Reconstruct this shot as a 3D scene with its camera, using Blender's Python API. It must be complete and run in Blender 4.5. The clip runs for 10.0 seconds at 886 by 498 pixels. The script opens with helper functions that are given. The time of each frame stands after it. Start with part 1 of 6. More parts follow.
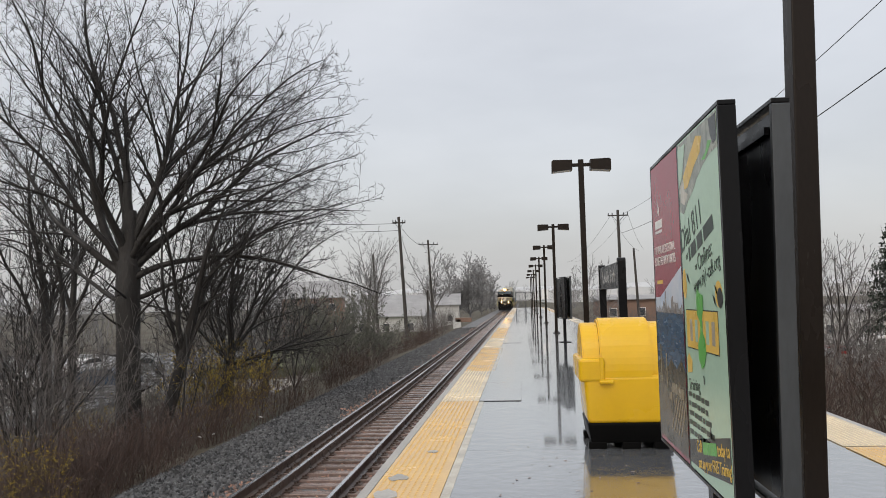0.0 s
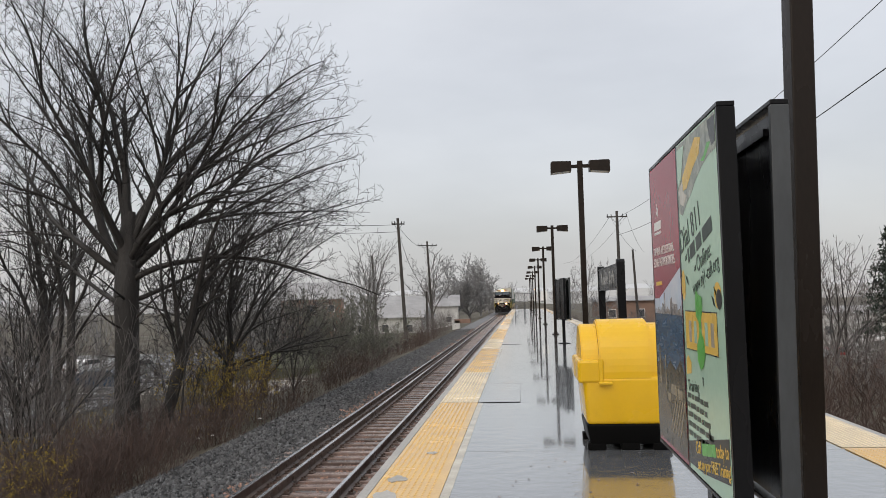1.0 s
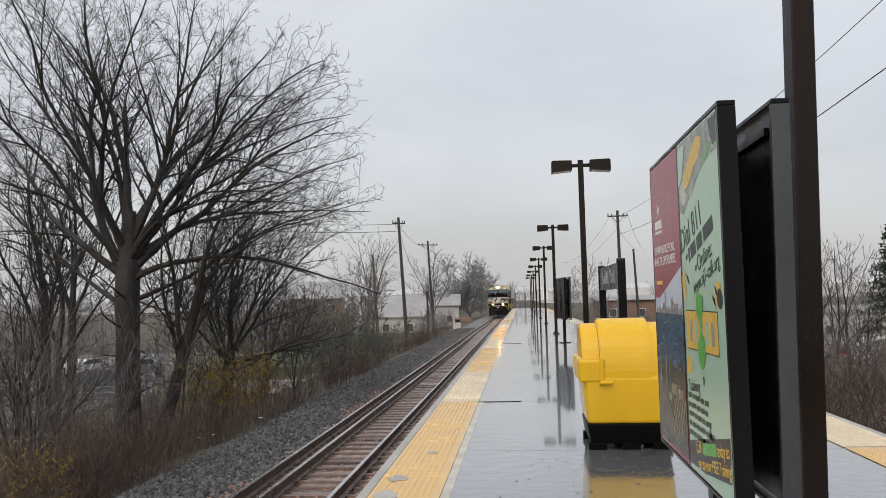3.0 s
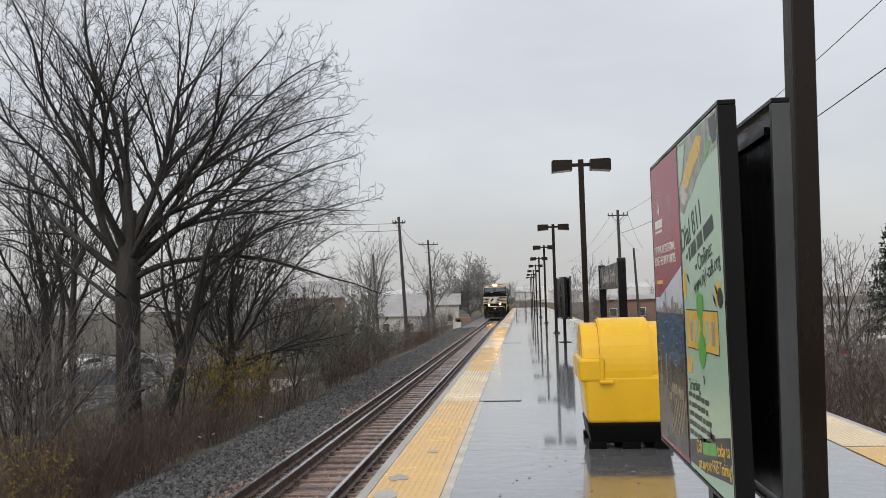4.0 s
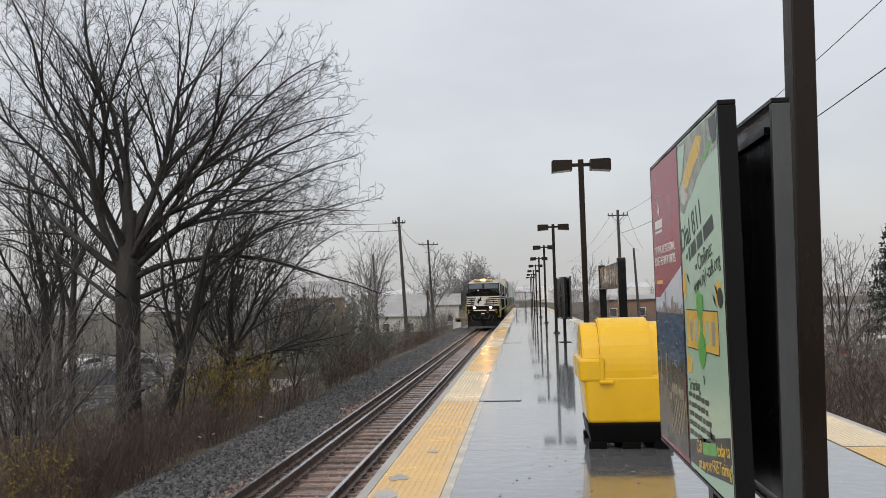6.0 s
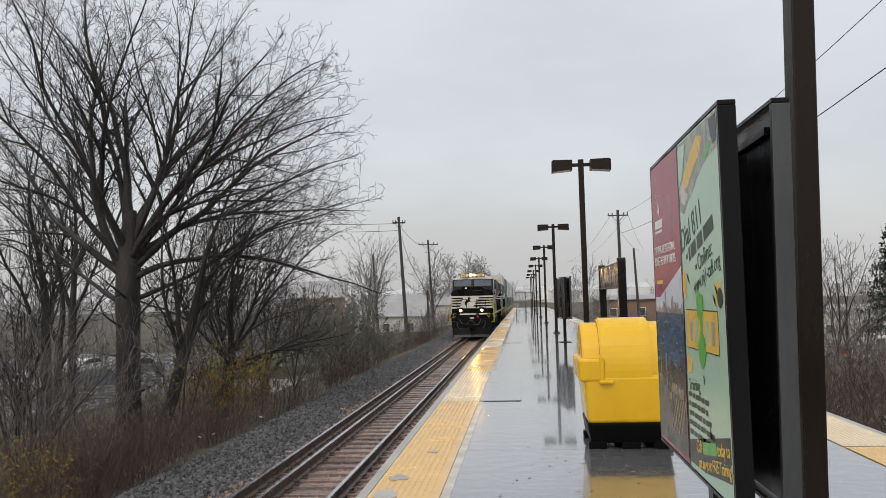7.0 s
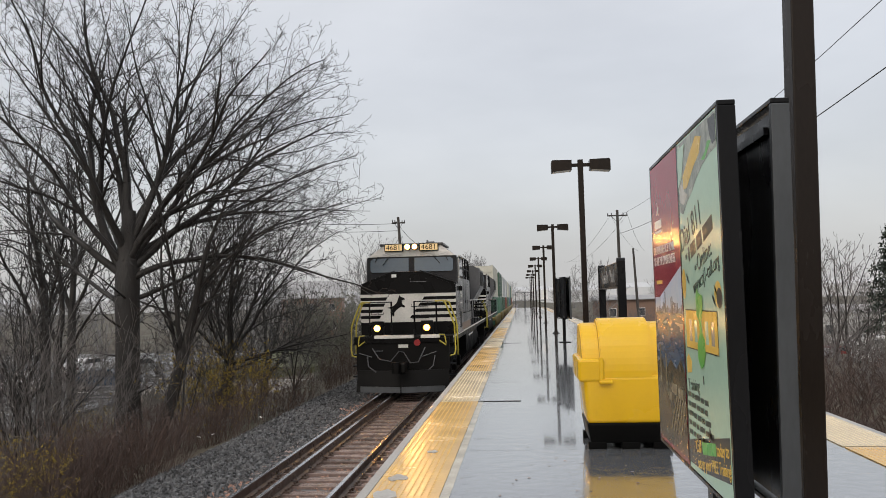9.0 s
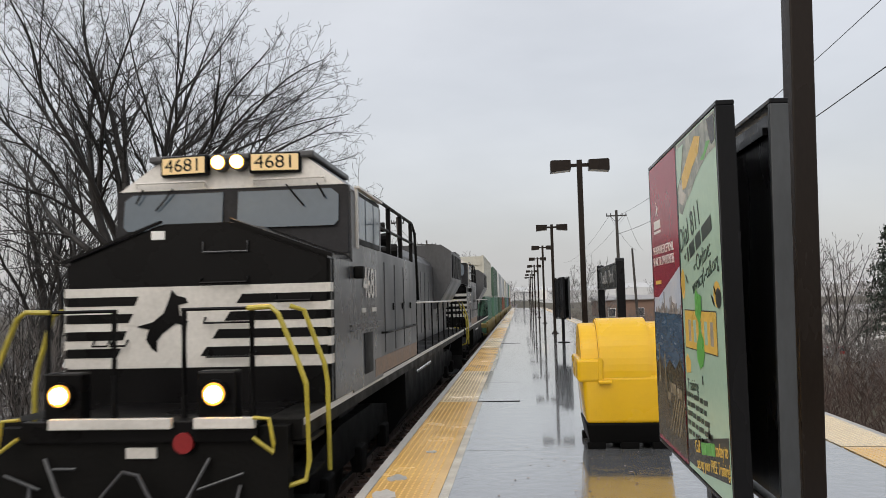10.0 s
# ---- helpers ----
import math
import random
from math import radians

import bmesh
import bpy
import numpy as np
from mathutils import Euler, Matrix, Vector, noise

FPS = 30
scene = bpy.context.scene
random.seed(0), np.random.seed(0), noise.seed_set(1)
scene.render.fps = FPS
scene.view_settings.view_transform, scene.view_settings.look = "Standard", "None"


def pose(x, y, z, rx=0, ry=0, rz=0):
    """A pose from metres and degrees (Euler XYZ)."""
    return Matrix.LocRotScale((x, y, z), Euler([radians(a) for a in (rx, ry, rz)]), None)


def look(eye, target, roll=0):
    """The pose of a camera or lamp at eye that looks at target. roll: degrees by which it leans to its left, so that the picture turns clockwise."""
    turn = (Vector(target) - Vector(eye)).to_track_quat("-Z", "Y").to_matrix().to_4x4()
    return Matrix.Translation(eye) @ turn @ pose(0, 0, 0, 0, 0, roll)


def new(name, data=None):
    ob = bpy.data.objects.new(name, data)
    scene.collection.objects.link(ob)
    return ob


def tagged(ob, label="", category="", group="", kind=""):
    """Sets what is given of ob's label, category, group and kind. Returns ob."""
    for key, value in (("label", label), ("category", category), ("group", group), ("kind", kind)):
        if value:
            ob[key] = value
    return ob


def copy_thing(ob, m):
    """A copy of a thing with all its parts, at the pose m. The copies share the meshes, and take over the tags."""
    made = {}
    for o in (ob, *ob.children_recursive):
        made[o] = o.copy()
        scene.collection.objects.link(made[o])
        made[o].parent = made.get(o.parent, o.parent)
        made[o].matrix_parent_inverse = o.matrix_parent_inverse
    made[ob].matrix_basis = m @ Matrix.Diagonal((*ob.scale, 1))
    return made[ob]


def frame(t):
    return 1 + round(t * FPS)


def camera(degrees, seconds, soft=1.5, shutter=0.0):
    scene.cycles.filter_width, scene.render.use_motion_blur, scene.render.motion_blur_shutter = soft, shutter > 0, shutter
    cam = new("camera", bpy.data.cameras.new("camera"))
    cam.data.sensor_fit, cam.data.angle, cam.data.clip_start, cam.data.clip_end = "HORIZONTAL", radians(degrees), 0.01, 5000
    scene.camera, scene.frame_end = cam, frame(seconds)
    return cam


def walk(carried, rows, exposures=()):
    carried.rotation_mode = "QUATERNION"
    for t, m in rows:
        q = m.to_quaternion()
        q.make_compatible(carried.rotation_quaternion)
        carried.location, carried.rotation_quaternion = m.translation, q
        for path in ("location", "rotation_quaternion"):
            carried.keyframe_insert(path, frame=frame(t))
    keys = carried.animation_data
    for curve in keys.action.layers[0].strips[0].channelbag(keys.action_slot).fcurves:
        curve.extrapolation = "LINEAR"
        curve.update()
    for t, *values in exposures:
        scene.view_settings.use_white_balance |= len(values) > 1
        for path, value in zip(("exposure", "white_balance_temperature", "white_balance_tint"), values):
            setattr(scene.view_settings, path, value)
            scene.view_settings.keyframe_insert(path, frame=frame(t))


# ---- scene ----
cam = camera(59.2, 10.0, soft=0.6, shutter=0.12)
EYE = Vector((0.0, 0.0, 1.67))
FOCAL = 784 / math.tan(radians(59.2) / 2)
ROLL = -1.45


def aim(dx, dy):
    """The hand-held camera's pose: it stands still and turns by a hair; dx, dy in thousandths of the focal length."""
    yaw, pitch = 5.63 - math.degrees(dx), 3.72 + math.degrees(dy)
    way = Vector((-math.sin(radians(yaw)) * math.cos(radians(pitch)), math.cos(radians(yaw)) * math.cos(radians(pitch)), math.sin(radians(pitch))))
    return look(EYE, EYE + way, ROLL)


SWAY = [(0.0, 0, 0), (0.5, 0, 0), (1.0, -1.7, 2.2), (1.5, -1.9, 2.9), (2.0, -1.6, 1.7), (2.5, -1.0, 1.5), (3.2, -0.4, 0.8), (4.0, 0, 0), (5.0, 0, 0),
        (7.0, 0, 0), (8.0, -0.1, -0.2), (8.5, -0.5, -1.2), (9.0, -0.9, 0.2), (9.5, -1.4, 0.2), (10.0, -2.5, 0.4)]
walk(cam, [(t, aim(-dx / FOCAL, dy / FOCAL)) for t, dx, dy in SWAY])

# overcast sky: brighter overhead than at the horizon, as a covered sky is
world = bpy.data.worlds.new("overcast_sky")
scene.world = world
world.use_nodes = True
wn, wl = world.node_tree.nodes, world.node_tree.links
wn.clear()
w_out = wn.new("ShaderNodeOutputWorld")
w_bg = wn.new("ShaderNodeBackground")
w_sky = wn.new("ShaderNodeTexSky")
w_sky.sky_type, w_sky.sun_disc = "NISHITA", False
w_sky.sun_elevation, w_sky.sun_rotation = radians(40), radians(200)
w_sky.dust_density, w_sky.air_density = 6.0, 1.0
w_skybg = wn.new("ShaderNodeBackground")
w_skybg.inputs["Strength"].default_value = 0.05
wl.new(w_sky.outputs[0], w_skybg.inputs["Color"])
w_tc = wn.new("ShaderNodeTexCoord")
w_sep = wn.new("ShaderNodeSeparateXYZ")
wl.new(w_tc.outputs["Generated"], w_sep.inputs[0])
w_ramp = wn.new("ShaderNodeValToRGB")
wl.new(w_sep.outputs["Z"], w_ramp.inputs[0])
els = w_ramp.color_ramp.elements
els[0].position, els[0].color = 0.0, (0.525, 0.523, 0.522, 1)
els[1].position, els[1].color = 1.0, (0.98, 0.975, 0.97, 1)
e = els.new(0.30)
e.color = (0.605, 0.605, 0.612, 1)
w_map = wn.new("ShaderNodeMapping")
w_map.inputs["Scale"].default_value = (1.6, 1.6, 4.5)
wl.new(w_tc.outputs["Generated"], w_map.inputs["Vector"])
w_noise = wn.new("ShaderNodeTexNoise")
w_noise.inputs["Scale"].default_value, w_noise.inputs["Detail"].default_value = 1.8, 5.0
w_noise.inputs["Roughness"].default_value = 0.5
wl.new(w_map.outputs[0], w_noise.inputs["Vector"])
w_mr = wn.new("ShaderNodeMapRange")
w_mr.inputs["From Min"].default_value, w_mr.inputs["From Max"].default_value = 0.3, 0.7
w_mr.inputs["To Min"].default_value, w_mr.inputs["To Max"].default_value = 0.90, 1.08
wl.new(w_noise.outputs["Fac"], w_mr.inputs["Value"])
wl.new(w_ramp.outputs[0], w_bg.inputs["Color"])
wl.new(w_mr.outputs[0], w_bg.inputs["Strength"])
w_add = wn.new("ShaderNodeAddShader")
wl.new(w_bg.outputs[0], w_add.inputs[0])
wl.new(w_skybg.outputs[0], w_add.inputs[1])
wl.new(w_add.outputs[0], w_out.inputs[0])
sun = new("sun", bpy.data.lights.new("sun", "SUN"))
sun.data.energy, sun.data.angle, sun.data.color = 0.5, radians(40), (1.0, 0.98, 0.95)
sun.matrix_world = look((0, 0, 50), (10, 22, 18))
scene.view_settings.exposure = 0.0

# ---- materials ----
def material(name, col, rough=0.6, metal=0.0, var=0.25, scale=3.0, fine=40.0, bump=0.2, dist=0.01, col2=None, wet=0.0, stretch=(1, 1, 1), random_value=0.0, coat=0.0, spec=0.5):
    """A surface with colour variation at two scales, fine relief, and wet or dry gloss."""
    m = bpy.data.materials.new(name)
    m.use_nodes = True
    n, l = m.node_tree.nodes, m.node_tree.links
    b = n["Principled BSDF"]
    tc = n.new("ShaderNodeTexCoord")
    mp = n.new("ShaderNodeMapping")
    mp.inputs["Scale"].default_value = stretch
    l.new(tc.outputs["Object"], mp.inputs["Vector"])
    big = n.new("ShaderNodeTexNoise")
    big.inputs["Scale"].default_value, big.inputs["Detail"].default_value = scale, 6.0
    small = n.new("ShaderNodeTexNoise")
    small.inputs["Scale"].default_value, small.inputs["Detail"].default_value = fine, 4.0
    l.new(mp.outputs[0], big.inputs["Vector"])
    l.new(mp.outputs[0], small.inputs["Vector"])
    c2 = col2 or tuple(c * (1 - var) for c in col)
    c1 = col if col2 else tuple(min(1.0, c * (1 + var * 0.6)) for c in col)
    ramp = n.new("ShaderNodeValToRGB")
    ramp.color_ramp.elements[0].position, ramp.color_ramp.elements[0].color = 0.33, (*c2, 1)
    ramp.color_ramp.elements[1].position, ramp.color_ramp.elements[1].color = 0.67, (*c1, 1)
    mix = n.new("ShaderNodeMath")
    mix.operation = "MULTIPLY_ADD"
    mix.inputs[1].default_value = 0.35
    l.new(small.outputs["Fac"], mix.inputs[0])
    sub = n.new("ShaderNodeMath")
    sub.operation = "MULTIPLY"
    sub.inputs[1].default_value = 0.65
    l.new(big.outputs["Fac"], sub.inputs[0])
    l.new(sub.outputs[0], mix.inputs[2])
    l.new(mix.outputs[0], ramp.inputs[0])
    tail = ramp.outputs[0]
    if random_value:
        info = n.new("ShaderNodeObjectInfo")
        geo = n.new("ShaderNodeNewGeometry")
        addn = n.new("ShaderNodeMath")
        addn.operation = "ADD"
        l.new(info.outputs["Random"], addn.inputs[0])
        l.new(geo.outputs["Random Per Island"], addn.inputs[1])
        fr = n.new("ShaderNodeMath")
        fr.operation = "FRACT"
        l.new(addn.outputs[0], fr.inputs[0])
        mr = n.new("ShaderNodeMapRange")
        mr.inputs["To Min"].default_value, mr.inputs["To Max"].default_value = 1 - random_value, 1 + random_value
        l.new(fr.outputs[0], mr.inputs["Value"])
        hsv = n.new("ShaderNodeHueSaturation")
        l.new(tail, hsv.inputs["Color"])
        l.new(mr.outputs[0], hsv.inputs["Value"])
        tail = hsv.outputs[0]
    l.new(tail, b.inputs["Base Color"])
    b.inputs["Metallic"].default_value = metal
    b.inputs["Specular IOR Level"].default_value = spec
    rr = n.new("ShaderNodeMapRange")
    rr.inputs["From Min"].default_value, rr.inputs["From Max"].default_value = 0.35, 0.65
    lo = max(0.03, rough * (1 - 0.25 - 0.6 * wet))
    rr.inputs["To Min"].default_value, rr.inputs["To Max"].default_value = lo, min(1.0, rough * 1.15)
    l.new(big.outputs["Fac"], rr.inputs["Value"])
    l.new(rr.outputs[0], b.inputs["Roughness"])
    if coat:
        b.inputs["Coat Weight"].default_value, b.inputs["Coat Roughness"].default_value = coat, 0.08
    if bump:
        bp = n.new("ShaderNodeBump")
        bp.inputs["Strength"].default_value, bp.inputs["Distance"].default_value = bump, dist
        l.new(small.outputs["Fac"], bp.inputs["Height"])
        l.new(bp.outputs[0], b.inputs["Normal"])
    return m


def glow(name, col, strength):
    m = bpy.data.materials.new(name)
    m.use_nodes = True
    b = m.node_tree.nodes["Principled BSDF"]
    b.inputs["Base Color"].default_value = (*(c * 0.05 for c in col), 1)
    b.inputs["Emission Color"].default_value = (*col, 1)
    b.inputs["Emission Strength"].default_value = strength
    return m


def glass(name, col, rough=0.04):
    m = material(name, col, rough, 0.0, 0.1, 2.0, 10.0, 0.0)
    m.node_tree.nodes["Principled BSDF"].inputs["Specular IOR Level"].default_value = 0.5
    return m


def wet_deck():
    """Grey-painted concrete deck under a film of rain: standing water where it is smooth, ripples, patchy paint."""
    m = material("wet_painted_concrete", (0.135, 0.142, 0.152), 0.16, 0.0, 0.18, 0.55, 18.0, 0.0, stretch=(1, 0.6, 1))
    n, l = m.node_tree.nodes, m.node_tree.links
    b = n["Principled BSDF"]
    tc = n["Texture Coordinate"]
    rip = n.new("ShaderNodeTexNoise")
    rip.inputs["Scale"].default_value, rip.inputs["Detail"].default_value = 5.5, 4.0
    l.new(tc.outputs["Object"], rip.inputs["Vector"])
    pit = n.new("ShaderNodeTexNoise")
    pit.inputs["Scale"].default_value, pit.inputs["Detail"].default_value = 60.0, 2.0
    l.new(tc.outputs["Object"], pit.inputs["Vector"])
    b1 = n.new("ShaderNodeBump")
    b1.inputs["Strength"].default_value, b1.inputs["Distance"].default_value = 0.45, 0.03
    l.new(rip.outputs["Fac"], b1.inputs["Height"])
    b2 = n.new("ShaderNodeBump")
    b2.inputs["Strength"].default_value, b2.inputs["Distance"].default_value = 0.12, 0.002
    l.new(pit.outputs["Fac"], b2.inputs["Height"])
    l.new(b1.outputs[0], b2.inputs["Normal"])
    l.new(b2.outputs[0], b.inputs["Normal"])
    b.inputs["IOR"].default_value, b.inputs["Specular IOR Level"].default_value = 1.5, 0.25
    b.inputs["Coat Weight"].default_value, b.inputs["Coat Roughness"].default_value, b.inputs["Coat IOR"].default_value = 1.0, 0.05, 2.1
    return m


DECK = wet_deck()
CONCRETE = material("weathered_concrete", (0.36, 0.35, 0.33), 0.7, 0, 0.35, 1.2, 30, 0.4, 0.01, wet=0.4)
TACT = material("yellow_tactile_rubber", (0.66, 0.42, 0.125), 0.24, 0, 0.25, 1.3, 25, 0.2, 0.004, wet=0.6, col2=(0.56, 0.33, 0.09))
TACTP = material("faded_cream_tactile", (0.66, 0.53, 0.33), 0.24, 0, 0.2, 1.0, 25, 0.2, 0.004, wet=0.6)
YEDGE = material("worn_yellow_paint", (0.46, 0.42, 0.33), 0.2, 0, 0.3, 3.0, 40, 0.2, 0.003, wet=0.6)
BALLAST = material("grey_ballast", (0.100, 0.101, 0.104), 0.7, 0, 0.5, 9.0, 45.0, 0.8, 0.03, random_value=0.7, wet=0.2, spec=0.25)
RUSTBED = material("rusty_ballast", (0.34, 0.20, 0.15), 0.7, 0, 0.5, 6.0, 45.0, 0.8, 0.03, random_value=0.4)
TIE = material("wet_creosoted_timber", (0.20, 0.145, 0.125), 0.36, 0, 0.45, 2.5, 22, 0.6, 0.012, wet=0.6, stretch=(1, 9, 1), random_value=0.4)
RAILSIDE = material("rusted_rail_steel", (0.095, 0.065, 0.052), 0.5, 0.1, 0.4, 4.0, 40, 0.3, 0.004, wet=0.5)
RAILTOP = material("polished_rail_head", (0.55, 0.55, 0.56), 0.22, 0.9, 0.2, 5.0, 60, 0.05, 0.001, stretch=(1, 0.1, 1))
LITTER = material("leaf_litter_ground", (0.075, 0.055, 0.040), 0.9, 0, 0.5, 0.22, 5.0, 0.8, 0.06, col2=(0.060, 0.060, 0.036))
LOTGRAVEL = material("pale_gravel", (0.33, 0.31, 0.28), 0.75, 0, 0.4, 0.5, 9, 0.5, 0.02, wet=0.5)
ASPHALT = material("wet_asphalt", (0.07, 0.07, 0.072), 0.35, 0, 0.3, 0.5, 30, 0.4, 0.01, wet=0.7)
GRASS = material("wet_grass", (0.085, 0.095, 0.035), 0.85, 0, 0.45, 0.5, 9, 0.7, 0.05)
BRONZE = material("dark_bronze_paint", (0.018, 0.013, 0.010), 0.36, 0.0, 0.3, 2.0, 60, 0.15, 0.002, wet=0.5, stretch=(1, 1, 0.3), spec=0.15)
BLACKMETAL = material("black_powder_coat", (0.006, 0.006, 0.007), 0.33, 0.0, 0.3, 3.0, 70, 0.12, 0.002, wet=0.5, stretch=(1, 1, 0.3), spec=0.15)
GREYMETAL = material("galvanised_grey_steel", (0.06, 0.065, 0.07), 0.42, 0.5, 0.3, 4.0, 50, 0.15, 0.002, stretch=(1, 1, 0.3))
LENS = material("lamp_lens", (0.45, 0.45, 0.44), 0.25, 0, 0.1, 3, 20, 0)
YPLASTIC = material("yellow_polyethylene", (0.72, 0.43, 0.006), 0.30, 0, 0.10, 1.5, 90, 0.06, 0.002, wet=0.5)
KPLASTIC = material("black_polyethylene", (0.003, 0.003, 0.003), 0.5, 0, 0.2, 2.0, 80, 0.1, 0.002, wet=0.2, spec=0.06)
WHITE = material("white_vinyl", (0.78, 0.78, 0.76), 0.4, 0, 0.05, 3, 30, 0)
BARK = material("wet_grey_bark", (0.026, 0.023, 0.021), 0.75, 0, 0.45, 1.6, 14, 0.9, 0.03, wet=0.4, stretch=(1, 1, 0.35))
TWIG = material("twig_bark", (0.024, 0.021, 0.020), 0.8, 0, 0.35, 1.0, 9, 0.2, 0.01)
# two lighter twig colours: distance mist is put into the bark tone
GREYTWIG = material("haze_grey_twig_bark", (0.135, 0.122, 0.116), 0.8, 0, 0.35, 0.8, 9, 0.0)
HAZETWIG = material("haze_pale_twig_bark", (0.20, 0.197, 0.197), 0.85, 0, 0.3, 0.3, 4, 0.0)
REDTWIG = material("red_brown_canes", (0.070, 0.044, 0.035), 0.8, 0, 0.4, 1.0, 9, 0.0, random_value=0.35)
FORSYTHIA = material("yellow_forsythia_bloom", (0.28, 0.20, 0.022), 0.7, 0, 0.4, 2.0, 9, 0.0, random_value=0.35)
# evergreen foliage lightened to grey-green, with the mist put into its colour
EVERGREEN = material("mist_pale_evergreen", (0.14, 0.14, 0.115), 0.8, 0, 0.45, 1.2, 9, 0.0, random_value=0.35)
CONIFER = material("dark_conifer_needles", (0.035, 0.048, 0.036), 0.8, 0, 0.4, 1.2, 9, 0.0, random_value=0.35)
TIMBER = material("weathered_pole_timber", (0.05, 0.044, 0.039), 0.8, 0, 0.35, 1.5, 18, 0.4, 0.01, stretch=(1, 1, 0.1))
WIRE = material("black_wire", (0.03, 0.03, 0.032), 0.5, 0, 0.1, 2, 10, 0)
SIDING = material("pale_siding", (0.52, 0.52, 0.51), 0.7, 0, 0.2, 0.4, 6, 0.1, 0.01)
BRICKY = material("red_brick_far", (0.22, 0.14, 0.105), 0.8, 0, 0.25, 0.6, 12, 0.2, 0.01)
ROOFING = material("grey_shingle_roof", (0.31, 0.31, 0.315), 0.8, 0, 0.3, 0.6, 8, 0.3, 0.02)
WINDOW = glass("dark_window_glass", (0.035, 0.045, 0.055))
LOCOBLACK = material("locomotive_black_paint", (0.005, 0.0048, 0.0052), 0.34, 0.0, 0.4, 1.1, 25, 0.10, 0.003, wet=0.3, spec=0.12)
# black paint, greyed in its base colour for the sky the sides reflect
LOCOSIDE = material("sky_greyed_black_paint", (0.066, 0.068, 0.073), 0.42, 0.0, 0.35, 0.9, 16, 0.10, 0.003, wet=0.2, stretch=(1, 1, 0.45))
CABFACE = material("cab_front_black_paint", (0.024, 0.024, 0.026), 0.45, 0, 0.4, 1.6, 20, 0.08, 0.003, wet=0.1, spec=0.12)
LOCOWHITE = material("locomotive_white_paint", (0.62, 0.60, 0.56), 0.45, 0, 0.2, 1.4, 20, 0.08, 0.003)
LOCOGRIME = material("black_grime_steel", (0.0032, 0.003, 0.0028), 0.6, 0.0, 0.5, 2.0, 20, 0.4, 0.01, spec=0.15)
WORNRED = material("rust_stained_sill", (0.25, 0.17, 0.12), 0.6, 0, 0.5, 2.5, 18, 0.2, 0.005)
RAILYELLOW = material("safety_yellow_paint", (0.42, 0.35, 0.04), 0.4, 0, 0.25, 3.0, 30, 0.1, 0.002)
WINDSHIELD = glass("windshield_glass", (0.075, 0.105, 0.135), 0.05)
REDPAINT = material("red_paint", (0.24, 0.012, 0.014), 0.4, 0, 0.2, 3, 20, 0)
HEADLAMP = glow("headlamp_glow", (1.0, 0.48, 0.11), 300.0)
DITCHLAMP = glow("ditch_lamp_glow", (1.0, 0.47, 0.10), 190.0)
# reflector ring emits orange itself, in place of the halo round the lamps
REFLECTOR = glow("halo_orange_reflector_bowl", (1.0, 0.42, 0.05), 2.2)
BOARDGLOW = glow("number_board_glow", (1.0, 0.70, 0.34), 0.72)
CHROME = material("bright_steel", (0.7, 0.7, 0.7), 0.25, 0.9, 0.1, 5, 40, 0)


# ---- mesh helpers ----
def mesh_of(bm, name, mat, smooth=False):
    me = bpy.data.meshes.new(name)
    bm.normal_update()
    bm.to_mesh(me)
    bm.free()
    for mm in (mat if isinstance(mat, (list, tuple)) else [mat]):
        me.materials.append(mm)
    if smooth:
        me.shade_smooth()
    return me


def part(name, bm, mat, parent=None, label="", smooth=False):
    """Links a bmesh as one mesh object under a thing or a part."""
    ob = new(name, mesh_of(bm, name, mat, smooth))
    ob.parent = parent
    return tagged(ob, label)


def raw(name, verts, faces, mat, parent=None, smooth=False):
    me = bpy.data.meshes.new(name)
    me.from_pydata(verts, [], faces)
    me.materials.append(mat)
    if smooth:
        me.shade_smooth()
    ob = new(name, me)
    ob.parent = parent
    return ob


def thing(name, at, label, category, group="", kind="", turn=0.0):
    ob = new(name)
    ob.matrix_basis = pose(*at, 0, 0, turn)
    ob.empty_display_size = 0.2
    return tagged(ob, label, category, group, kind)


def box(bm, x0, x1, y0, y1, z0, z1, bevel=0.0):
    r = bmesh.ops.create_cube(bm, size=1.0)
    vs = r["verts"]
    for v in vs:
        v.co = Vector((x0 + (v.co.x + 0.5) * (x1 - x0), y0 + (v.co.y + 0.5) * (y1 - y0), z0 + (v.co.z + 0.5) * (z1 - z0)))
    if bevel:
        es = {e for v in vs for e in v.link_edges}
        bmesh.ops.bevel(bm, geom=list(es), offset=bevel, segments=2, affect="EDGES", profile=0.5)
    return bm


def cyl(bm, a, b, r0, r1=None, seg=12):
    a, b = Vector(a), Vector(b)
    r1 = r0 if r1 is None else r1
    d = b - a
    m = Matrix.Translation((a + b) / 2) @ d.to_track_quat("Z", "Y").to_matrix().to_4x4()
    bmesh.ops.create_cone(bm, cap_ends=True, segments=seg, radius1=r0, radius2=r1, depth=d.length, matrix=m)
    return bm


def tube(bm, pts, r, seg=8):
    """A bent round bar through the points."""
    pts = [Vector(p) for p in pts]
    rings = []
    for i, p in enumerate(pts):
        d = (pts[min(i + 1, len(pts) - 1)] - pts[max(i - 1, 0)]).normalized()
        q = d.to_track_quat("Z", "Y")
        rings.append([bm.verts.new(p + q @ Vector((r * math.cos(k * math.tau / seg), r * math.sin(k * math.tau / seg), 0))) for k in range(seg)])
    for u, w in zip(rings, rings[1:]):
        for k in range(seg):
            bm.faces.new((u[k], u[(k + 1) % seg], w[(k + 1) % seg], w[k]))
    bm.faces.new(rings[0][::-1])
    bm.faces.new(rings[-1])
    return bm


